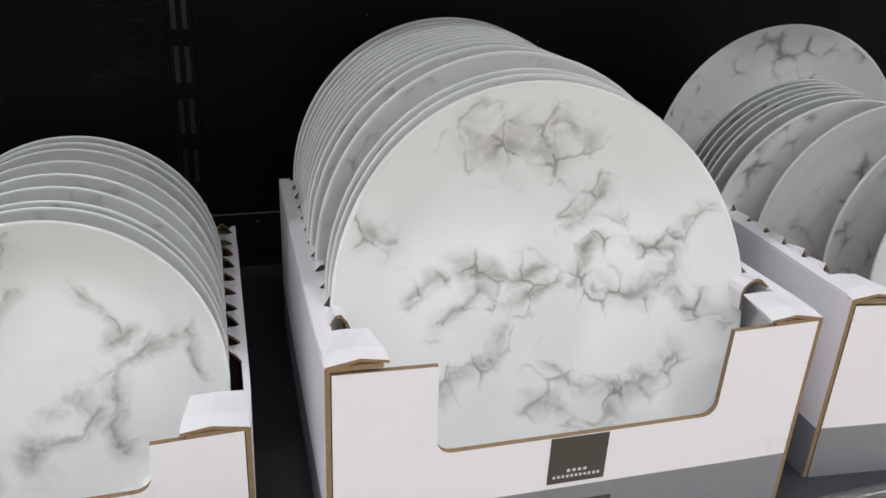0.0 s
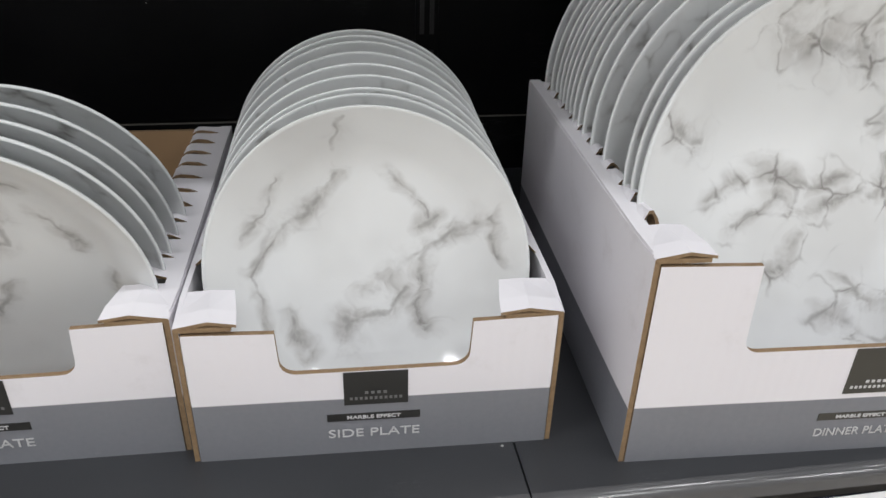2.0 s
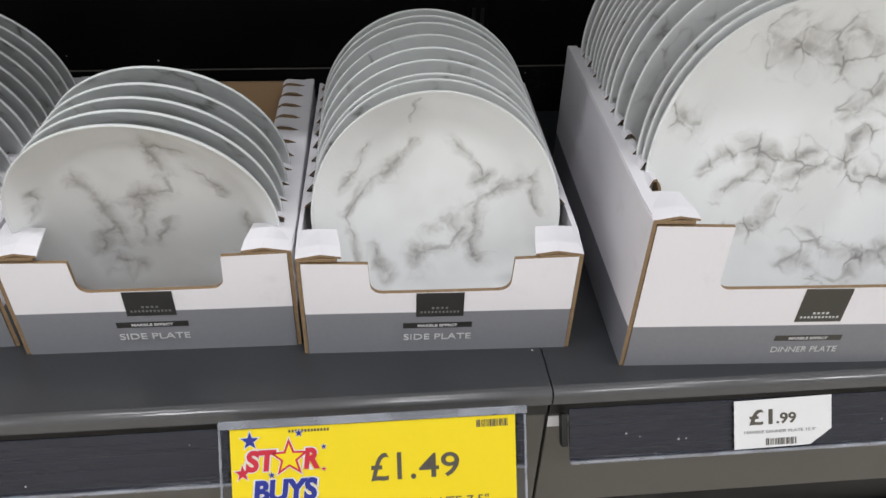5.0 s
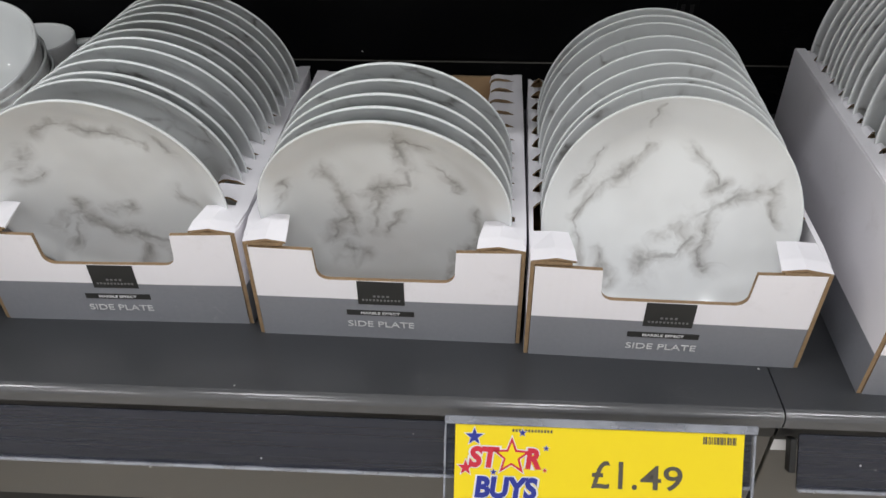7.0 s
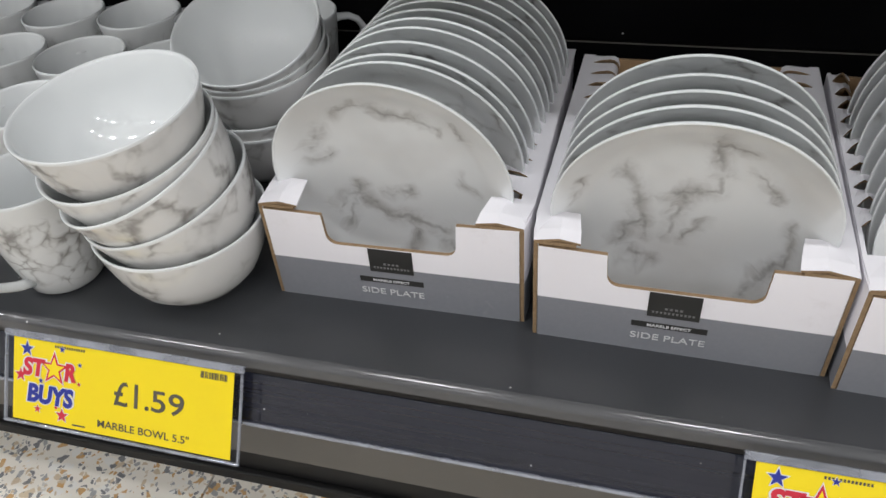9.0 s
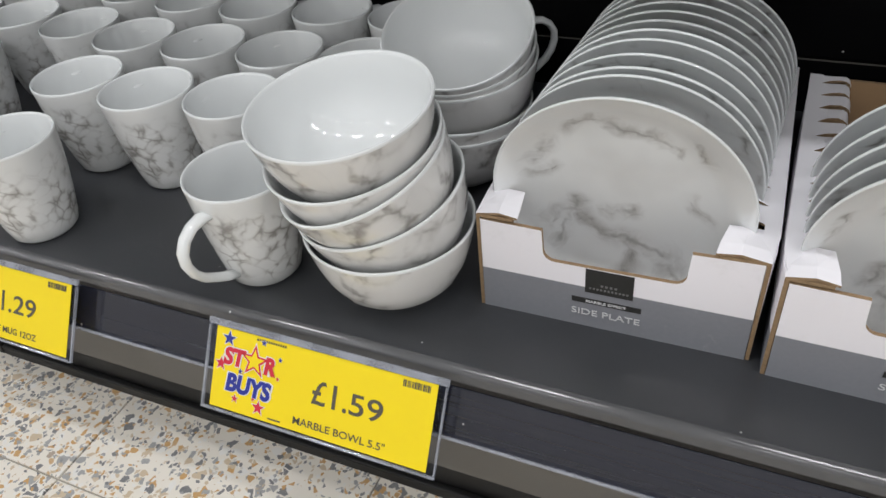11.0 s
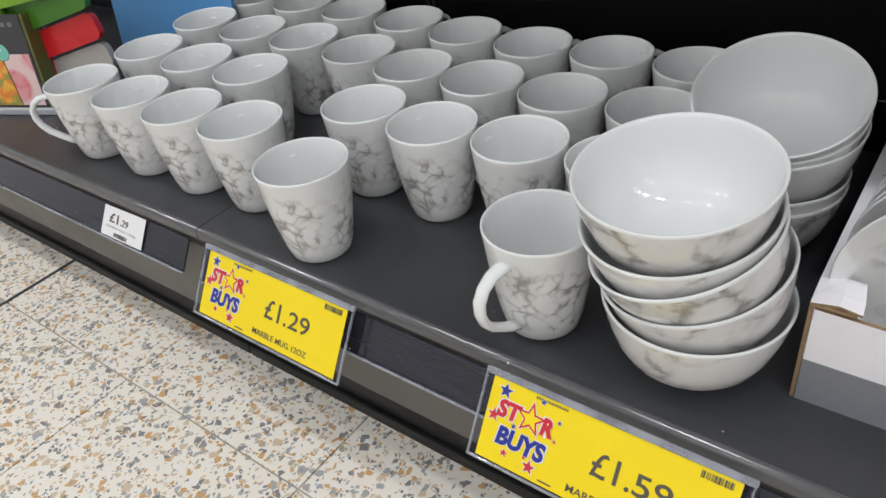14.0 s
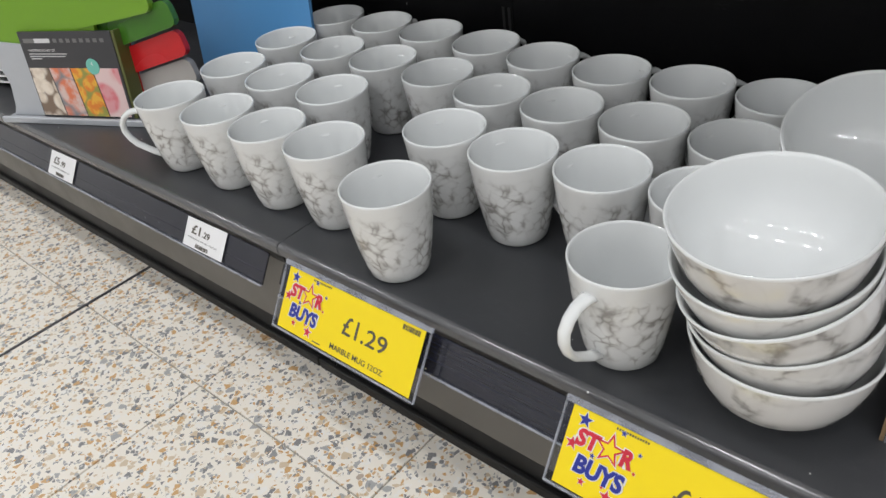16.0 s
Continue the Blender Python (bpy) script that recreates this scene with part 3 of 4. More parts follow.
# ---------------------------------------------------------------- display boxes
def display_box(name, at, w, d, h, notch, notch_z, title, label, logo_x, ink, logo_h, drop=0.004, free=1, bulge=(0.001, 0.001), flange=0.033, solid=0.24, arch=0.0016):
    """An open printed board tray. notch: left and right of the cut-out in the front. Local x from 0 to w, y from 0 (front) to d."""
    t = 0.0035
    g = thing(name, at, label, "display box", "plate display boxes")
    r = 0.009
    n0, n1 = notch
    def arc(cx, cy, a0, a1):
        return [(cx + r * math.cos(radians(a)), cy + r * math.sin(radians(a))) for a in (a0 + (a1 - a0) * i / 5 for i in range(6))]
    top = h - 0.001
    pts = [(t, 0.0), (w - t, 0.0), (w - t, top)]
    pts += [(n1, top - drop * 0.4), (n1 - 0.001, notch_z + r)] + arc(n1 - 0.001 - r, notch_z + r, 0, -90)
    pts += [((n0 * 0.55 + n1 * 0.45), notch_z - 0.0006)] + arc(n0 + r, notch_z + r - 0.0008, -90, -180) + [(n0 - 0.001, top - drop), (t, top - drop * 0.7)]
    part("front_panel", prism(bmesh.new(), pts, "y", 0.0, t, 0, 1), [M_CARD, M_RAW], g, "printed white and grey front")
    part("base_panel", boxed(t, w - t, t, d - t, 0.0005, 0.003), M_KRAFT, g)
    part("back_panel", prism(bmesh.new(), [(t, 0.003), (w - t, 0.003), (w - t, h - 0.001), (t, h - 0.001)], "y", d - t, d, 0, 1), [M_KRAFT, M_RAW], g, "bare brown board back")
    pitch = 0.024
    for side in (0, 1):
        X = (lambda q: w - q) if side else (lambda q: q)
        out = bulge[side]
        # outer wall, bowed outwards a little: white faces, brown front edge
        bm = bmesh.new()
        rows = []
        for y, push in ((0.0006, 0.0), (0.014, 0.6), (0.05, 1.0), (d - 0.05, 1.0), (d, 0.5)):
            rows.append([bm.verts.new((X(q - out * push * (0.35 + 0.65 * z / h)), y, z)) for q, z in ((0.0, 0.0), (0.0, h * 0.5), (0.0, h), (t * 0.85, h), (t * 0.85, h * 0.5), (t * 0.85, 0.0))])
        for a, b in zip(rows, rows[1:]):
            for j in range(6):
                bm.faces.new((a[j], a[(j + 1) % 6], b[(j + 1) % 6], b[j]))
        for end in (rows[0], rows[-1]):
            bm.faces.new(end).material_index = 1
        part("side_panel", bm, [M_CARD, M_RAW], g, "printed board side, brown cut edge")
        # top flap: a solid rail, then teeth between leaf-shaped slots that bend down at their inner ends
        bm = bmesh.new()
        rail = flange * solid
        prism(bm, [(X(0.0004), 0.006), (X(rail), 0.020), (X(rail), d - 0.002), (X(0.0004 - out), d - 0.002), (X(0.0004 - out), 0.03)], "z", h - 0.0002, h + 0.0020)
        flap = part("slotted_flap", bm, [M_COAT, M_RAW], g, "white slotted flap that holds the plates")
        count = int((d - 0.045) / pitch) + 1
        edges = [0.022] + [0.041 + pitch * i for i in range(count)] + [d - 0.004]
        for i, (ya, yb) in enumerate(zip(edges, edges[1:])):
            if i < free or yb - ya < 0.006:
                continue
            tb = bmesh.new()
            lift = arch * random.uniform(0.3, 1.7)
            tip = flange + random.uniform(-0.0015, 0.0015)
            wide = random.uniform(0.0019, 0.0032) * (1.5 if solid < 0.2 else 1.0)
            foot = h - random.uniform(0.016, 0.024)
            lines = []
            # stations across: along the top, round the bend, down
            for px, pz in ((rail - 0.0008, 0.0), (rail + 0.003, 0.0), (rail + 0.007, 0.0), (tip - 0.009, 0.0), (tip - 0.005, -0.0005), (tip - 0.0015, -0.003), (tip, -0.007), (tip - 0.001, foot - h)):
                q = max(0.0, min(1.0, (px - rail) / (flange - rail)))
                gap = wide * min(1.0, 2.2 * q) ** 0.7
                bend = 0.0055 * math.sin(q * math.pi / 2)
                up = lift * math.sin(min(1.0, q * 1.3) * math.pi)
                lines.append([(X(px), ya + gap + bend, h + 0.0020 + pz + up), (X(px), (ya + yb) / 2 + bend, h + 0.0020 + pz + up * 0.5), (X(px), yb - gap + bend, h + 0.0020 + pz - up * 0.2)])
            tops = [[tb.verts.new(c) for c in ln] for ln in lines]
            lows = [[tb.verts.new((c[0] + (X(0) - X(1)) * (0.0019 if n > 4 else 0.0), c[1], c[2] - (0.0019 if n <= 4 else 0.0004))) for c in ln] for n, ln in enumerate(lines)]
            for a, b, p, q in zip(tops, tops[1:], lows, lows[1:]):
                for c in (0, 1):
                    tb.faces.new((a[c], a[c + 1], b[c + 1], b[c]))
                    tb.faces.new((p[c], p[c + 1], q[c + 1], q[c])).material_index = 1
                for c in (0, 2):
                    tb.faces.new((a[c], b[c], q[c], p[c])).material_index = 1
            for a, p in ((tops[0], lows[0]), (tops[-1], lows[-1])):
                for c in (0, 1):
                    tb.faces.new((a[c], a[c + 1], p[c + 1], p[c])).material_index = 1
            part("tooth", tb, [M_COAT, M_RAW], flap, smooth=False)
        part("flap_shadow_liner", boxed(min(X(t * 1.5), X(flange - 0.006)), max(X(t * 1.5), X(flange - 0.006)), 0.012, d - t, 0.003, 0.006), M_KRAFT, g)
        # folded corner tab
        bm = bmesh.new()
        tw = 0.033 + (0.003 if side else 0.0)
        prof = [(0.0, h + 0.0005), (tw * 0.55, h + 0.0040), (tw, h + 0.0016), (tw, h - 0.0002), (tw * 0.55, h + 0.0020), (0.003, h - 0.0015)]
        n = len(prof)
        lo = [bm.verts.new((X(px), 0.0008, pz)) for px, pz in prof]
        mid = [bm.verts.new((X(px * 0.97), 0.012, pz + 0.0012)) for px, pz in prof]
        hi = [bm.verts.new((X(px * 0.86), 0.0355, (pz - h) * 0.3 + h + 0.0012)) for px, pz in prof]
        bm.faces.new(lo).material_index = 1
        bm.faces.new(hi).material_index = 0
        for a, b in ((lo, mid), (mid, hi)):
            for j in range(n):
                bm.faces.new((a[j], a[(j + 1) % n], b[(j + 1) % n], b[j]))
        box(bm, min(X(0.0005), X(tw - 0.003)), max(X(0.0005), X(tw - 0.003)), 0.0004, 0.006, h - 0.0022, h + 0.0002, mat=1)
        part("corner_tab", bm, [M_COAT, M_RAW], g, "folded white tab with torn brown edge")
    # printing
    f = pose(0, -0.0005, 0, 90, 0, 0)
    part("logo_square", boxed(logo_x, logo_x + 0.0365, -0.0004, 0.0001, notch_z - logo_h, notch_z - 0.0012), ink, g, "dark square label with small pale marks")
    c = logo_x + 0.01825
    for z, wd, hh in ((notch_z - logo_h + 0.0078, 0.014, 0.0018), (notch_z - logo_h + 0.0038, 0.031, 0.0018)):
        k = 4 if wd < 0.02 else 11
        for i in range(k):
            x = c - wd / 2 + wd * (i + 0.2) / k
            part("logo_mark", boxed(x, x + wd * 0.55 / k, -0.0007, -0.0003, z, z + hh), M_PALE if ink is M_OLIVE else M_FAINT, g)
    c2 = c - 0.0015
    part("band", boxed(c2 - 0.0268, c2 + 0.0268, -0.0004, 0.0001, 0.0248, 0.0300), ink, g, "dark band")
    lettering("band_text", g, "MARBLE EFFECT", f @ pose(c2, 0.0274, 0.0), M_PALE, size=0.0034, width=0.031, bold=0.00008, depth=0.0002)
    lettering("title_text", g, title, f @ pose(c2, 0.0158, 0.0002), M_PALE, size=0.0085, width=0.053, depth=0.0002)
    return g


SMALL = dict(w=0.211, d=0.300, h=0.093, notch=(0.053, 0.160), notch_z=0.061, title="SIDE PLATE", ink=M_INK, logo_h=0.0245)
TALL = dict(w=0.297, d=0.312, h=0.138, notch=(0.060, 0.236), notch_z=0.078, title="DINNER PLATE", ink=M_OLIVE, logo_h=0.0335)
BOXES = {
    "z": display_box("plate_box", pose(-0.622, 0.075, H, 0, 0, 0.6), label="white and grey board box full of side plates", logo_x=0.0865, bulge=(0.001, 0.0036), **SMALL),
    "a": display_box("plate_box", pose(-0.4025, 0.067, H, 0, 0, -0.9), label="white and grey board box holding five side plates", logo_x=0.0835, bulge=(0.0036, 0.0012), **SMALL),
    "b": display_box("plate_box", pose(-0.1885, 0.0535, H, 0, 0, -1.8), label="white and grey board box of back-leaning side plates", logo_x=0.0875, free=2, flange=0.0185, solid=0.12, arch=0.0042, bulge=(0.0012, 0.002), **SMALL),
    "d": display_box("plate_box", pose(0.058, 0.023, H, 0, 0, -2.6), label="tall white and grey board box of dinner plates", logo_x=0.128, free=1, flange=0.020, solid=0.42, arch=0.0030, **TALL),
    "e": display_box("plate_box", pose(0.392, 0.025, H, 0, 0, -7.5), label="tall white board box of loosely leaning dinner plates", logo_x=0.128, free=1, flange=0.020, solid=0.42, arch=0.0030, **TALL),
}


# ---------------------------------------------------------------- crockery
def plate_mesh(r, mat, deep=0.021):
    """A coupe plate, rim circle in z = 0, the well below it."""
    th = 0.0042
    prof = [(0, -deep), (0.50 * r, -deep), (0.67 * r, -deep + 0.0012), (0.77 * r, -deep * 0.74), (0.90 * r, -deep * 0.30), (0.975 * r, -0.0018), (0.990 * r, -0.0004), (r * 0.997, -0.0006), (r, -0.0020),
            (0.992 * r, -0.0036), (0.90 * r, -deep * 0.30 - th), (0.77 * r, -deep * 0.74 - th), (0.66 * r, -deep - th), (0.60 * r, -deep - th - 0.002), (0.57 * r, -deep - th - 0.002), (0.55 * r, -deep - th), (0, -deep - th)]
    return mesh("side_plate" if r < 0.11 else "dinner_plate", lathe(bmesh.new(), prof, 72, 5, (0, 1)), [mat, M_WHITE], True)


R1, R2 = 0.097, 0.137
SIDE, DINNER = plate_mesh(R1, M_PLATE), plate_mesh(R2, M_PLATE, 0.020)
FRONT = {"a": plate_mesh(R1, M_PLATE_A), "b": plate_mesh(R1, M_PLATE_B), "z": plate_mesh(R1, M_PLATE_Z), "d": plate_mesh(R2, M_PLATE_D, 0.020)}


def plate(me, x, b, lean, r, yaw=0.0, spin=0.0, label="", rise=0.0033):
    """A plate on edge: its lowest rim point at (x, b) on a box floor, leaning back by lean degrees."""
    ob = new(me.name.split(".")[0], me)
    ob.matrix_basis = pose(x, b, H + rise, 0, 0, yaw) @ pose(0, 0, 0, 90 - lean, 0, 0) @ pose(0, r, 0, 0, 0, spin)
    return tagged(ob, label or ("white marble-effect side plate on edge in box" if r < 0.11 else "white marble-effect dinner plate on edge in box"), "plate", "side plates" if r < 0.11 else "dinner plates")


rng = random.Random(4)
# five forward-leaning plates
for i, (b, lean) in enumerate(((0.114, -12.5), (0.135, -12.5), (0.155, -12.5), (0.178, -12.5), (0.207, -12.5))):
    plate(FRONT["a"] if i == 0 else SIDE, -0.298 + 0.0005 * i, b, lean, R1, -0.9, 0 if i == 0 else rng.uniform(0, 360))
# back-leaning plates
for i, b in enumerate((0.070, 0.092, 0.104, 0.131, 0.158, 0.188, 0.218, 0.237, 0.255)):
    plate(FRONT["b"] if i == 0 else SIDE, -0.083 + 0.0006 * i, b, 17.0 - 1.1 * i, R1, -1.8, 0 if i == 0 else rng.uniform(0, 360))
# a full box, first plate tipped forward
for i, (b, lean) in enumerate(((0.1190, -8.6), (0.163, -11), (0.176, -11), (0.198, -11), (0.224, -11), (0.242, -11), (0.260, -11), (0.278, -10.8), (0.296, -10.5), (0.313, -10), (0.329, -9.5), (0.345, -9))):
    plate(FRONT["z"] if i == 0 else SIDE, -0.521 + 0.001 * i, b, lean, R1, 0.6, 0 if i == 0 else rng.uniform(0, 360))
# dinner plates packed tight
for i, (b, lean) in enumerate(((0.029, 19.6), (0.046, 18.0), (0.062, 17.2), (0.114, 11.5), (0.142, 11.5), (0.163, 11.5), (0.178, 11.4), (0.193, 11.2), (0.206, 11), (0.219, 10.6), (0.232, 10), (0.246, 9.2), (0.261, 8.3), (0.280, 7.2), (0.302, 6))):
    plate(FRONT["d"] if i == 0 else DINNER, 0.206 + 0.0009 * i, b, lean, R2, -2.6, 0 if i == 0 else rng.uniform(0, 360))
# loose dinner plates
MEDIUM = plate_mesh(0.115, M_PLATE, 0.018)
for b, lean, px in ((0.078, 2, 0.604), (0.112, 2, 0.590), (0.150, 1, 0.550), (0.166, 1, 0.516), (0.182, 1, 0.518), (0.198, 1, 0.523), (0.213, 0, 0.529), (0.228, 0, 0.535), (0.243, 0, 0.541), (0.258, 0, 0.547)):
    plate(MEDIUM, px, b, lean, 0.115, -7.5, rng.uniform(0, 360))
plate(DINNER, 0.566, 0.288, 5.0, R2, -7.5, 40)


def bowl_mesh():
    out = [(0, 0.0015), (0.029, 0.0015), (0.030, 0.0), (0.0345, 0.0), (0.0365, 0.0030), (0.0470, 0.009), (0.0565, 0.0195), (0.0635, 0.034), (0.0683, 0.050), (0.0716, 0.0655)]
    rim = [(0.0720, 0.0675), (0.0713, 0.0685), (0.0700, 0.0680)]
    inn = [(0.0686, 0.0655), (0.0653, 0.050), (0.0602, 0.035), (0.0525, 0.0215), (0.0420, 0.0120), (0.027, 0.0070), (0, 0.0060)]
    grow = 0.0715 / 0.0685
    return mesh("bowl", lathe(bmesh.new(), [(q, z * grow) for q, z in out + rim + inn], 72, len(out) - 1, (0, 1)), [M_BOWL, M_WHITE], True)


BOWL = bowl_mesh()


def bowl(x, y, z, rx=0.0, ry=0.0, spin=0.0):
    ob = new("bowl", BOWL)
    ob.matrix_basis = pose(x, y, z, rx, ry, 0) @ pose(0, 0, 0, 0, 0, spin)
    return tagged(ob, "white marble-effect bowl in an uneven stack", "bowl", "stacked bowls")


# front stack: rim centres and tilts, each bowl resting in the one below
def stacked(x, y, rim, rx, ry, spin):
    m = pose(x, y, H + rim, rx, ry, 0) @ pose(0, 0, -0.0715)
    return bowl(*m.translation, rx, ry, spin)


for row in ((-0.7010, 0.0785, 0.0715, 0.5, -0.5, 20), (-0.7055, 0.0775, 0.1015, 8.4, -12.0, 200), (-0.7130, 0.0690, 0.1300, 10.5, -17.5, 110), (-0.7180, 0.0695, 0.1480, 9.5, -7.5, 300), (-0.7200, 0.0645, 0.1818, 6.3, -3.2, 60)):
    stacked(*row)
# stack behind
for row in ((-0.711, 0.262, 0.0715, 0, 0, 140), (-0.711, 0.262, 0.0840, 0, 0, 300), (-0.705, 0.262, 0.127, 7, -2, 10), (-0.706, 0.259, 0.141, 13, 0, 250), (-0.705, 0.2521, 0.1584, 21.4, 1.4, 80)):
    stacked(*row)


def mug_model():
    out = [(0, 0.003), (0.026, 0.003), (0.0275, 0.0), (0.0305, 0.0004), (0.0335, 0.004), (0.0365, 0.016), (0.0400, 0.035), (0.0435, 0.058), (0.0462, 0.080), (0.0478, 0.098), (0.0484, 0.1035)]
    rim = [(0.0483, 0.1055), (0.0474, 0.1062), (0.0464, 0.1055)]
    inn = [(0.0455, 0.1035), (0.0430, 0.080), (0.0395, 0.055), (0.0355, 0.032), (0.0315, 0.014), (0.026, 0.009), (0, 0.008)]
    g = thing("mug", pose(0, 0, 0), "white marble-effect mug standing upright on shelf", "mug", "mugs")
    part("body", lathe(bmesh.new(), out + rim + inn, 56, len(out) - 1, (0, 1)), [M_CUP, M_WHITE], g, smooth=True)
    path = [(0.0440, 0.0880), (0.0520, 0.0890), (0.0630, 0.0875), (0.0725, 0.0815), (0.0785, 0.0720), (0.0792, 0.0610), (0.0755, 0.0495), (0.0680, 0.0390), (0.0570, 0.0305), (0.0470, 0.0235), (0.0370, 0.0190)]
    wide = [0.0085, 0.0070, 0.0062, 0.0060, 0.0060, 0.0060, 0.0060, 0.0060, 0.0060, 0.0064, 0.0075]
    part("handle", tube(bmesh.new(), path, wide, 0.0042, 12), M_WHITE, g, "plain white loop handle", smooth=True)
    return g


MUGS = [  # x, y, handle direction in degrees
    (-1.536, 0.074, 222), (-1.427, 0.077, 140), (-1.324, 0.078, 150), (-1.225, 0.083, 140), (-1.091, 0.046, 148),
    (-1.541, 0.187, 120), (-1.434, 0.188, 140), (-1.327, 0.190, 130), (-1.118, 0.172, 142), (-1.018, 0.166, 146), (-0.917, 0.175, 168), (-0.815, 0.178, 160),
    (-1.553, 0.299, 130), (-1.443, 0.298, 130), (-1.340, 0.300, 100), (-1.232, 0.293, 100), (-1.131, 0.278, 120), (-1.031, 0.279, 140), (-0.929, 0.281, 130), (-0.827, 0.283, 150),
    (-1.556, 0.408, 100), (-1.450, 0.411, 80), (-1.347, 0.411, 95), (-1.237, 0.404, 80), (-1.134, 0.393, 70), (-1.030, 0.389, 62), (-0.928, 0.395, 60), (-0.826, 0.396, 50), (-0.735, 0.412, 40),
    (-0.829, 0.062, 263),
]
first_mug = mug_model()
for i, (mx, my, a) in enumerate(MUGS):
    if i == 0:
        first_mug.matrix_basis = pose(mx, my, H, 0, 0, a)
    else:
        copy_thing(first_mug, pose(mx, my, H, 0, 0, a))


# ---------------------------------------------------------------- price labels
def promo_label(x, price, line, label):
    """A yellow shelf-edge card in a clear holder. Local y up the card, z out of it."""
    g = thing("price_label", pose(x, -0.0105, 0.2335, SLOPE, 0, 0), label, "price label", "yellow price labels")
    W, T, B = 0.104, -0.004, -0.0755
    part("card", boxed(-W, W, B, T, 0.0006, 0.0012), M_YELLOW, g, "bright yellow card")
    hold = part("holder", boxed(-W - 0.008, W + 0.008, B - 0.003, 0.002, -0.0008, 0.0002, bevel=0.0003), M_CLEAR, g, "clear plastic holder")
    part("top_rail", boxed(-W - 0.008, W + 0.009, T + 0.0008, 0.0026, 0.0002, 0.0034, bevel=0.0006), M_LIP, hold)
    part("bottom_fold", boxed(-W - 0.008, W + 0.008, B - 0.0036, B - 0.0012, 0.0002, 0.0030, bevel=0.0006), M_LIP, hold)
    for sx in (-1, 1):
        part("side_edge", boxed(min(sx * (W + 0.0065), sx * (W + 0.008)), max(sx * (W + 0.0065), sx * (W + 0.008)), B - 0.003, T, 0.0002, 0.0026), M_LIP, hold)
    z = 0.0016
    cx = -W + 0.038
    # white keyline, red upper word, blue lower word, stars
    for word, y, wd, sz, mat in (("ST", -0.0275, 0.0225, 0.020, M_RED), ("R", -0.0275, 0.0115, 0.020, M_RED), ("BUYS", -0.0500, 0.046, 0.021, M_BLUE)):
        dx = {"ST": -0.0165, "R": 0.0195, "BUYS": 0.0}[word]
        lettering("word_keyline", g, word, pose(cx + dx, y, z), M_PAPER, size=sz, width=wd + 0.003, bold=0.0018, depth=0.0001, shear=0.12)
        lettering("word", g, word, pose(cx + dx, y, z + 0.0003), mat, size=sz, width=wd, bold=0.0010, depth=0.0001, shear=0.12)
    bm = star(bmesh.new(), cx + 0.0035, -0.0265, 0.0165, z - 0.0001, z + 0.0002)
    part("star", bm, M_PAPER, g)
    part("star", star(bmesh.new(), cx + 0.0035, -0.0265, 0.0148, z + 0.0002, z + 0.0004), M_RED, g, "red outlined star")
    part("star", star(bmesh.new(), cx + 0.0035, -0.0265, 0.0105, z + 0.0004, z + 0.0006), M_YELLOW, g)
    for sx, sy, r, mat in ((-0.024, -0.0125, 0.0066, M_BLUE), (0.011, -0.0085, 0.0030, M_BLUE), (0.0285, -0.0195, 0.0022, M_BLUE), (-0.030, -0.0360, 0.0058, M_RED), (-0.0125, -0.0635, 0.0036, M_RED), (0.0120, -0.0655, 0.0062, M_RED), (0.0280, -0.036, 0.0018, M_RED), (-0.0095, -0.0385, 0.0026, M_BLUE), (0.006, -0.0595, 0.0018, M_RED)):
        part("star", star(bmesh.new(), cx + sx, sy, r * 1.25, z - 0.0002, z + 0.0001), M_PAPER, g)
        part("star", star(bmesh.new(), cx + sx, sy, r, z + 0.0001, z + 0.0004), mat, g)
    pounds, pence = price.split(".")
    lettering("price", g, price[:3], pose(W * 0.12, -0.0375, z), M_GREYINK, size=0.0290, width=0.0330, bold=0.0002, depth=0.0001)
    lettering("price", g, price[3:], pose(W * 0.445, -0.0385, z), M_GREYINK, size=0.0255, width=0.0300, bold=0.0002, depth=0.0001)
    lettering("description", g, line, pose(W * 0.23, -0.0660, z), M_GREYINK, size=0.0090, width=0.0053 * len(line) + 0.001, bold=0.00005, depth=0.0001)
    bars(g, W * 0.72, W * 0.94, -0.0120, -0.0065, z, M_GREYINK)
    for i in range(13):
        part("code_mark", boxed(-W * 0.60 + i * 0.0023, -W * 0.60 + i * 0.0023 + 0.0014, -0.0080, -0.0060, z - 0.0003, z), M_GREYINK, g)
    part("code_mark", boxed(-W * 0.42, -W * 0.30, B + 0.003, B + 0.0042, z - 0.0003, z), M_GREYINK, g)
    return g


def bars(parent, x0, x1, y0, y1, z, mat):
    """A small bar code."""
    r2 = random.Random(7)
    x = x0
    while x < x1:
        w = r2.choice((0.0005, 0.0005, 0.0009, 0.0013))
        part("bar", boxed(x, x + w, y0, y1, z - 0.0003, z), mat, parent)
        x += w + r2.choice((0.0005, 0.0007, 0.0011))


promo_label(-0.1355, "£1.49", 'MARBLE SIDE PLATE 7.5"', "yellow promotional price label for side plates, on strip")
promo_label(-0.7280, "£1.59", 'MARBLE BOWL 5.5"', "yellow promotional price label for bowls, on strip")
promo_label(-1.1060, "£1.29", "MARBLE MUG 12OZ", "yellow promotional price label for mugs, on strip")


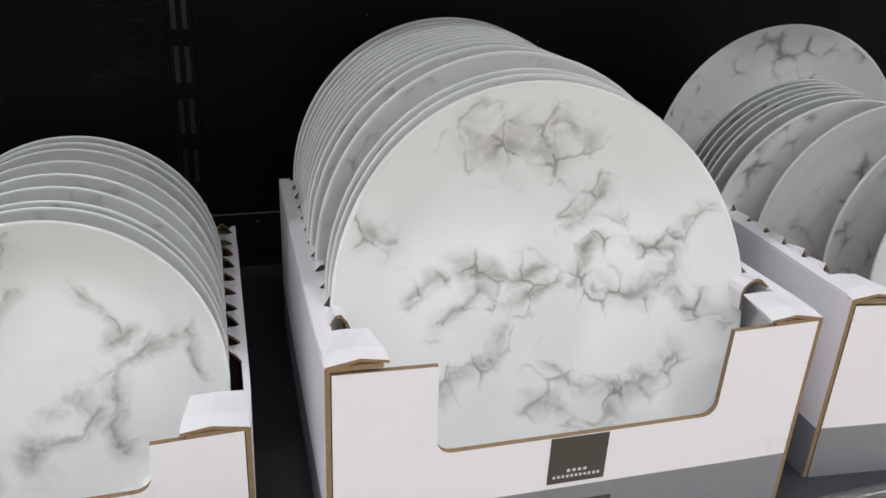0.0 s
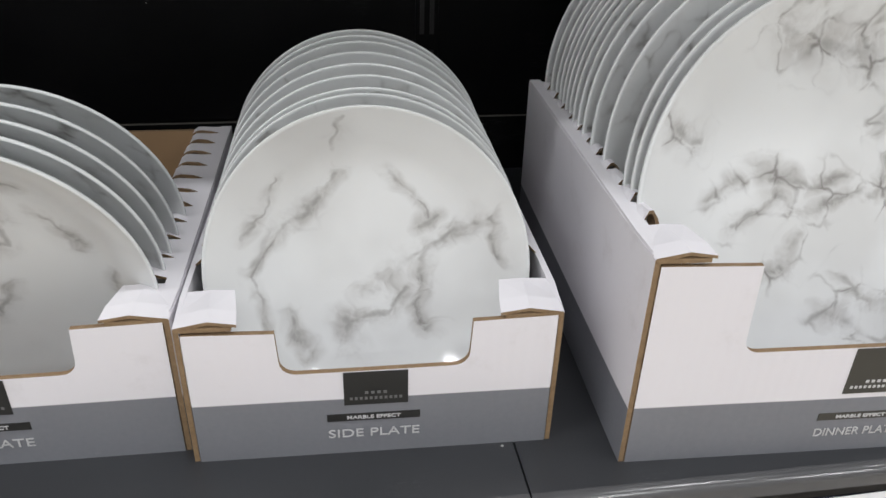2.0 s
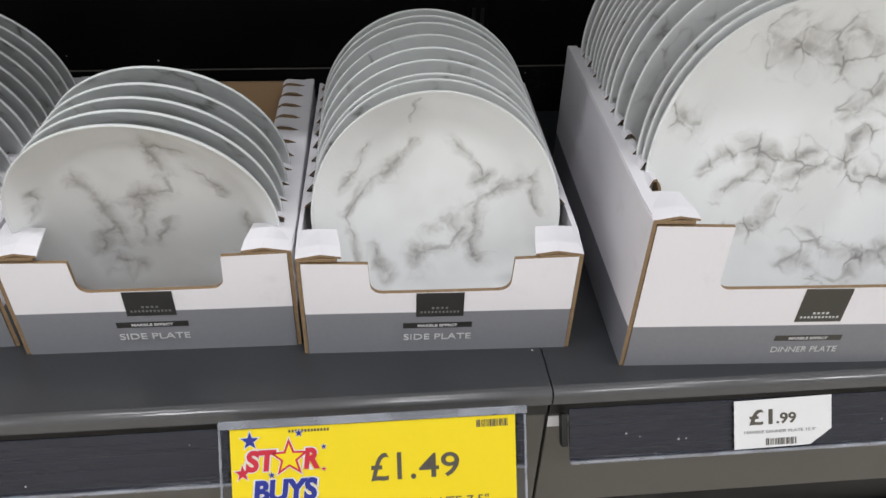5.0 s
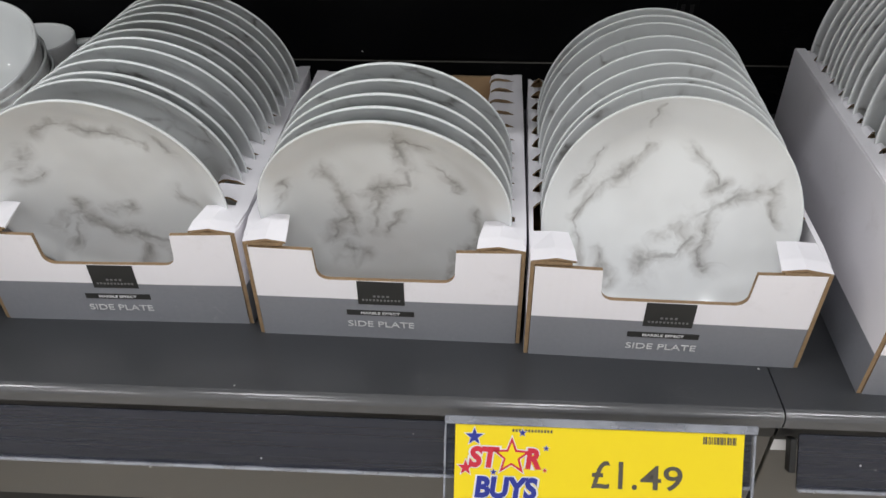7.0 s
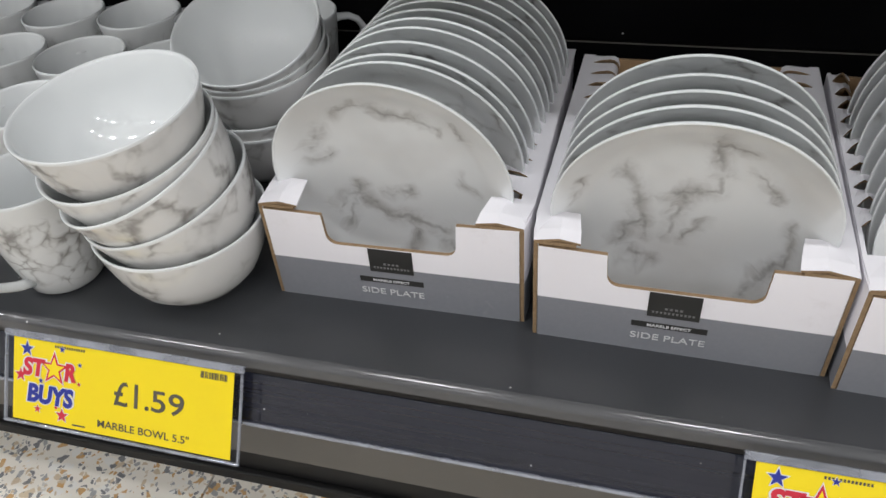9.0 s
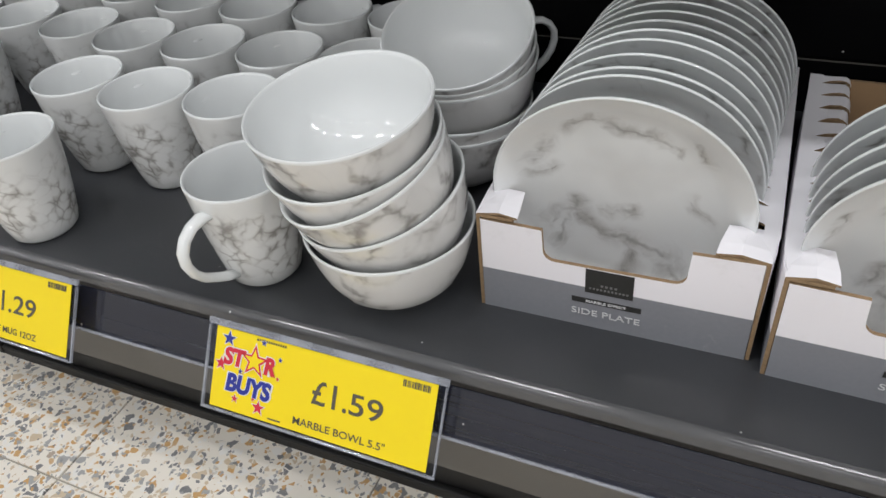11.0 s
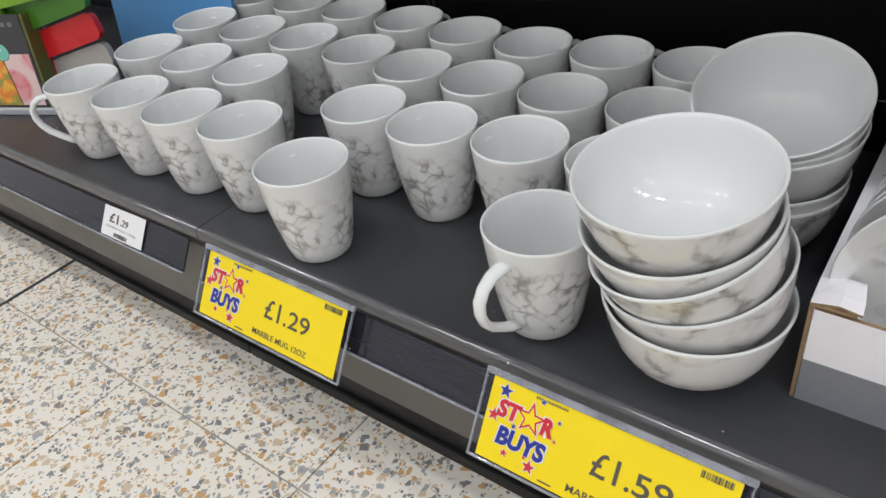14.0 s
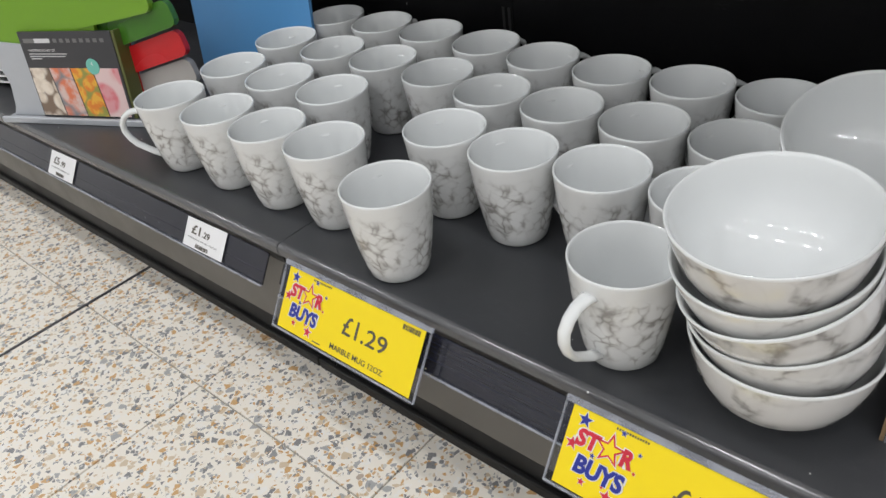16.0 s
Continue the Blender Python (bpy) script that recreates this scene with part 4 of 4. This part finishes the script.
def ticket(x0, x1, price, cut, line, label):
    g = thing("price_ticket", pose(x0, STRIP_Y, STRIP_Z, SLOPE, 0, 0), label, "price ticket", "white price tickets")
    w = x1 - x0
    pts = [(0, -0.0395), (w - (0.018 if cut else 0), -0.0385), (w, -0.0265 if cut else -0.0385), (w, 0.0005), (0, -0.001)]
    part("paper", prism(bmesh.new(), pts, "z", 0.0014, 0.0019), M_PAPER, g)
    big, small = price.split(".")
    lettering("price", g, big, pose(w * 0.27, -0.0145, 0.0021), M_GREYINK, size=0.0165, width=0.0195, bold=0.0004, depth=0.0001)
    lettering("price", g, "." + small, pose(w * 0.53, -0.0160, 0.0021), M_GREYINK, size=0.0115, width=0.0165, bold=0.0003, depth=0.0001)
    lettering("description", g, line, pose(w * 0.47, -0.0262, 0.0021), M_FAINT, size=0.0034, width=w * 0.74, depth=0.0001)
    bars(g, w * 0.32, w * 0.64, -0.0372, -0.0318, 0.0022, M_GREYINK)
    return g


ticket(0.146, 0.227, "£1.99", True, 'MARBLE DINNER PLATE 10.5"', "small white paper price ticket with clipped corner")
ticket(-1.440, -1.352, "£1.29", False, "MARBLE MUG 12OZ", "small white paper price ticket in strip")
ticket(-1.842, -1.758, "£5.99", False, "CHOPPING BOARD SET", "small white paper price ticket in strip")
tagged(part("code_sticker", boxed(-0.0005, 0.016, 0.0005, 0.0012, -0.006, 0.006), M_PAPER, at=pose(0.001, 0.0025, 0.2)), "tiny white bar code sticker on shelf end", "sticker")


# ---------------------------------------------------------------- chopping board set
def board_outline(w, h, r):
    pts = []
    for cx, cy, a0 in ((w - r, r, -90), (w - r, h - r, 0), (r, h - r, 90), (r, r, 180)):
        pts += [(cx + r * math.cos(radians(a0 + 15 * i)), cy + r * math.sin(radians(a0 + 15 * i))) for i in range(7)]
    return pts


def chopping_set():
    g = thing("chopping_board_set", pose(-1.923, 0.034, H, 0, 0, 22.6), "green chopping board set in grey stand with card sleeve", "chopping boards")
    f = pose(0, 0, 0.008, 83, 0, 0)
    part("stand", boxed(-0.085, 0.222, -0.012, 0.090, 0.0, 0.006, bevel=0.0025), M_STAND, g, "pale grey plastic stand")
    part("stand_lip", boxed(-0.085, 0.222, -0.014, -0.007, 0.0, 0.011, bevel=0.002), M_STAND, g)
    shape = [(-0.072, 0.0), (0.188, 0.0), (0.188, 0.118), (0.02, 0.120), (-0.03, 0.124), (-0.100, 0.130), (-0.072, 0.095), (-0.058, 0.055), (-0.064, 0.015)]
    part("stand_front", prism(bmesh.new(), shape, "z", -0.0075, -0.0045), M_STAND, g, "pale grey moulded front", at=f)
    ww, sh, ph = 0.188, 0.143, 0.084
    sl = part("sleeve", boxed(0.0, ww, 0.0, sh, -0.004, 0.0), M_SLEEVE, g, "charcoal card sleeve with food pictures", at=f)
    part("sleeve_end", boxed(ww + 0.0002, ww + 0.006, 0.0, sh, -0.030, -0.001, bevel=0.001), M_OLIVEEDGE, g, "olive folded end of sleeve", at=f)
    cuts = (0.002, 0.048, 0.092, 0.137, 0.186)
    for i, mat in enumerate((M_MUSH, M_SALMON, M_VEG, M_MEAT)):
        x, x2 = cuts[i], cuts[i + 1] - 0.0022
        a, b = (0.004 if i else 0.0), (0.004 if i < 3 else 0.0)
        part("picture", prism(bmesh.new(), [(x + a, 0.003), (x2 + b, 0.003), (x2 - b, ph), (x - a, ph)], "z", 0.0002, 0.0006), mat, sl)
    part("sticker", lathe(bmesh.new(), [(0, 0.001), (0.0125, 0.001), (0.013, 0.0006), (0.0125, 0.0003)], 32), M_TEAL, sl, at=pose(0.136, ph + 0.003, 0.0006))
    lettering("sticker_text", sl, "4", pose(0.136, ph + 0.0075, 0.0020), M_PAPER, size=0.009, depth=0.0001)
    lettering("title_text", sl, "CHOPPING BOARD SET", pose(0.041, 0.1130, 0.0004), M_PALE, size=0.0055, width=0.056, depth=0.0001)
    text_rows = ((0.008, 0.030, 0.125, 0.0070, M_FAINT), (0.031, 0.063, 0.125, 0.0070, M_PALE), (0.012, 0.090, 0.1065, 0.0014, M_PALE), (0.012, 0.086, 0.1025, 0.0014, M_PALE), (0.014, 0.036, 0.0985, 0.0014, M_PALE))
    for x0, x1, y, hh, mat in text_rows + tuple((0.070 + 0.0135 * i, 0.0775 + 0.0135 * i, 0.1255, 0.0062, M_FAINT) for i in range(8)):
        part("text_bar", boxed(x0, x1, y, y + hh, 0.0001, 0.0005), mat, sl)
    rows = ((M_GREEN, 0.0, "green plastic board", 0.0), (M_DKGREEN, 0.010, "dark green board with side tab", 0.110), (M_REDTAB, 0.020, "red board with side tab", 0.063), (M_GREYTAB, 0.030, "grey board with side tab", 0.016))
    for i, (mat, back, lab, low) in enumerate(rows):
        z0, z1 = -0.016 - back, -0.009 - back
        wide, tall = (0.262 if i == 0 else 0.305 - 0.002 * i), 0.285 - 0.03 * i
        bo = part("board", prism(bmesh.new(), [(0.070, 0.0), (wide, 0.0), (wide, tall - 0.008), (wide - 0.008, tall), (0.0, tall), (0.0, 0.135), (0.045, 0.090), (0.062, 0.045)], "z", z0, z1), mat, g, lab, at=f @ pose(-0.110, 0.003, 0))
        slope = pose(0.290, low, 0, 0, 0, 15) if i else pose(0.225, 0.141, 0, 0, 0, 9)
        part("tab", prism(bmesh.new(), board_outline(0.128 if i else 0.158, 0.041, 0.013), "z", z0 - 0.002, z1 + 0.003), mat, bo, "rounded %s index tab" % ("light green", "green", "red", "grey")[i], at=slope)
    return g


def food(name, a, b, c, scale):
    k = Mat(name)
    v = k.coords()
    vo = k.n("ShaderNodeTexVoronoi")
    k.link(v, vo.inputs["Vector"])
    vo.inputs["Scale"].default_value = scale
    f, _ = k.noise(v, scale * 1.5, 4)
    k.set(Base_Color=k.mix(k.ramp(vo.outputs["Distance"], 0.52, 0.72), k.mix(k.ramp(f, 0.4, 0.6), a, b), c), Roughness=0.4)
    return k.m


M_MUSH = food("mushroom_print", (0.66, 0.57, 0.47), (0.78, 0.70, 0.60), (0.20, 0.14, 0.10), 42)
M_SALMON = food("salmon_print", (0.70, 0.20, 0.10), (0.68, 0.52, 0.48), (0.22, 0.22, 0.24), 26)
M_VEG = food("roast_print", (0.78, 0.42, 0.05), (0.72, 0.22, 0.03), (0.30, 0.30, 0.07), 52)
M_MEAT = food("meat_print", (0.66, 0.15, 0.18), (0.70, 0.32, 0.34), (0.74, 0.55, 0.54), 24)
chopping_set()

# large blue board leaning on the back panel
bb = thing("blue_board", pose(-1.845, 0.31, H, 0, 0, 0), "large blue plastic board leaning on back panel", "chopping board")
part("sheet", prism(bmesh.new(), board_outline(0.30, 0.33, 0.01), "z", -0.006, 0.0), M_BLUEBOARD, bb, at=pose(0, 0, 0.001, 83, 0, 5))


# dark plates with pale rims, stacked flat at the far end
def dark_plate_mesh():
    prof = [(0, 0.004), (0.085, 0.004), (0.110, 0.010), (0.128, 0.016), (0.130, 0.0175), (0.129, 0.0195), (0.126, 0.0195), (0.105, 0.013), (0.085, 0.008), (0, 0.008)]
    return mesh("stacked_plate", lathe(bmesh.new(), prof, 56, 4, (0, 1)), [M_SLEEVE, M_PAPER], True)


DARK = dark_plate_mesh()
for i in range(12):
    ob = new("stacked_plate", DARK)
    ob.matrix_basis = pose(-2.20 + 0.001 * (i % 3), 0.19, H - 0.004 + 0.0125 * i)
    tagged(ob, "dark plate with pale rim in a flat stack", "plate", "stacked dark plates")


# ---------------------------------------------------------------- floor tiles
TILE = 0.3335
tile_me = mesh("tile", boxed(0.0012, TILE - 0.0012, 0.0012, TILE - 0.0012, -0.02, 0.0, bevel=0.0008), M_FLOOR)
for i in range(-9, 10):
    for j in range(-6, 2):
        ob = new("tile", tile_me)
        ob.parent = floor
        ob.matrix_basis = pose(-1.398 + i * TILE, -0.095 + (j - 0) * TILE, random.uniform(-0.0004, 0.0))
tagged(part("movement_joint", boxed(-1.7345, -1.7285, -2.1, 0.03, -0.01, 0.0008), M_SLEEVE), "dark movement joint between floor tiles", "floor joint", kind="structure")
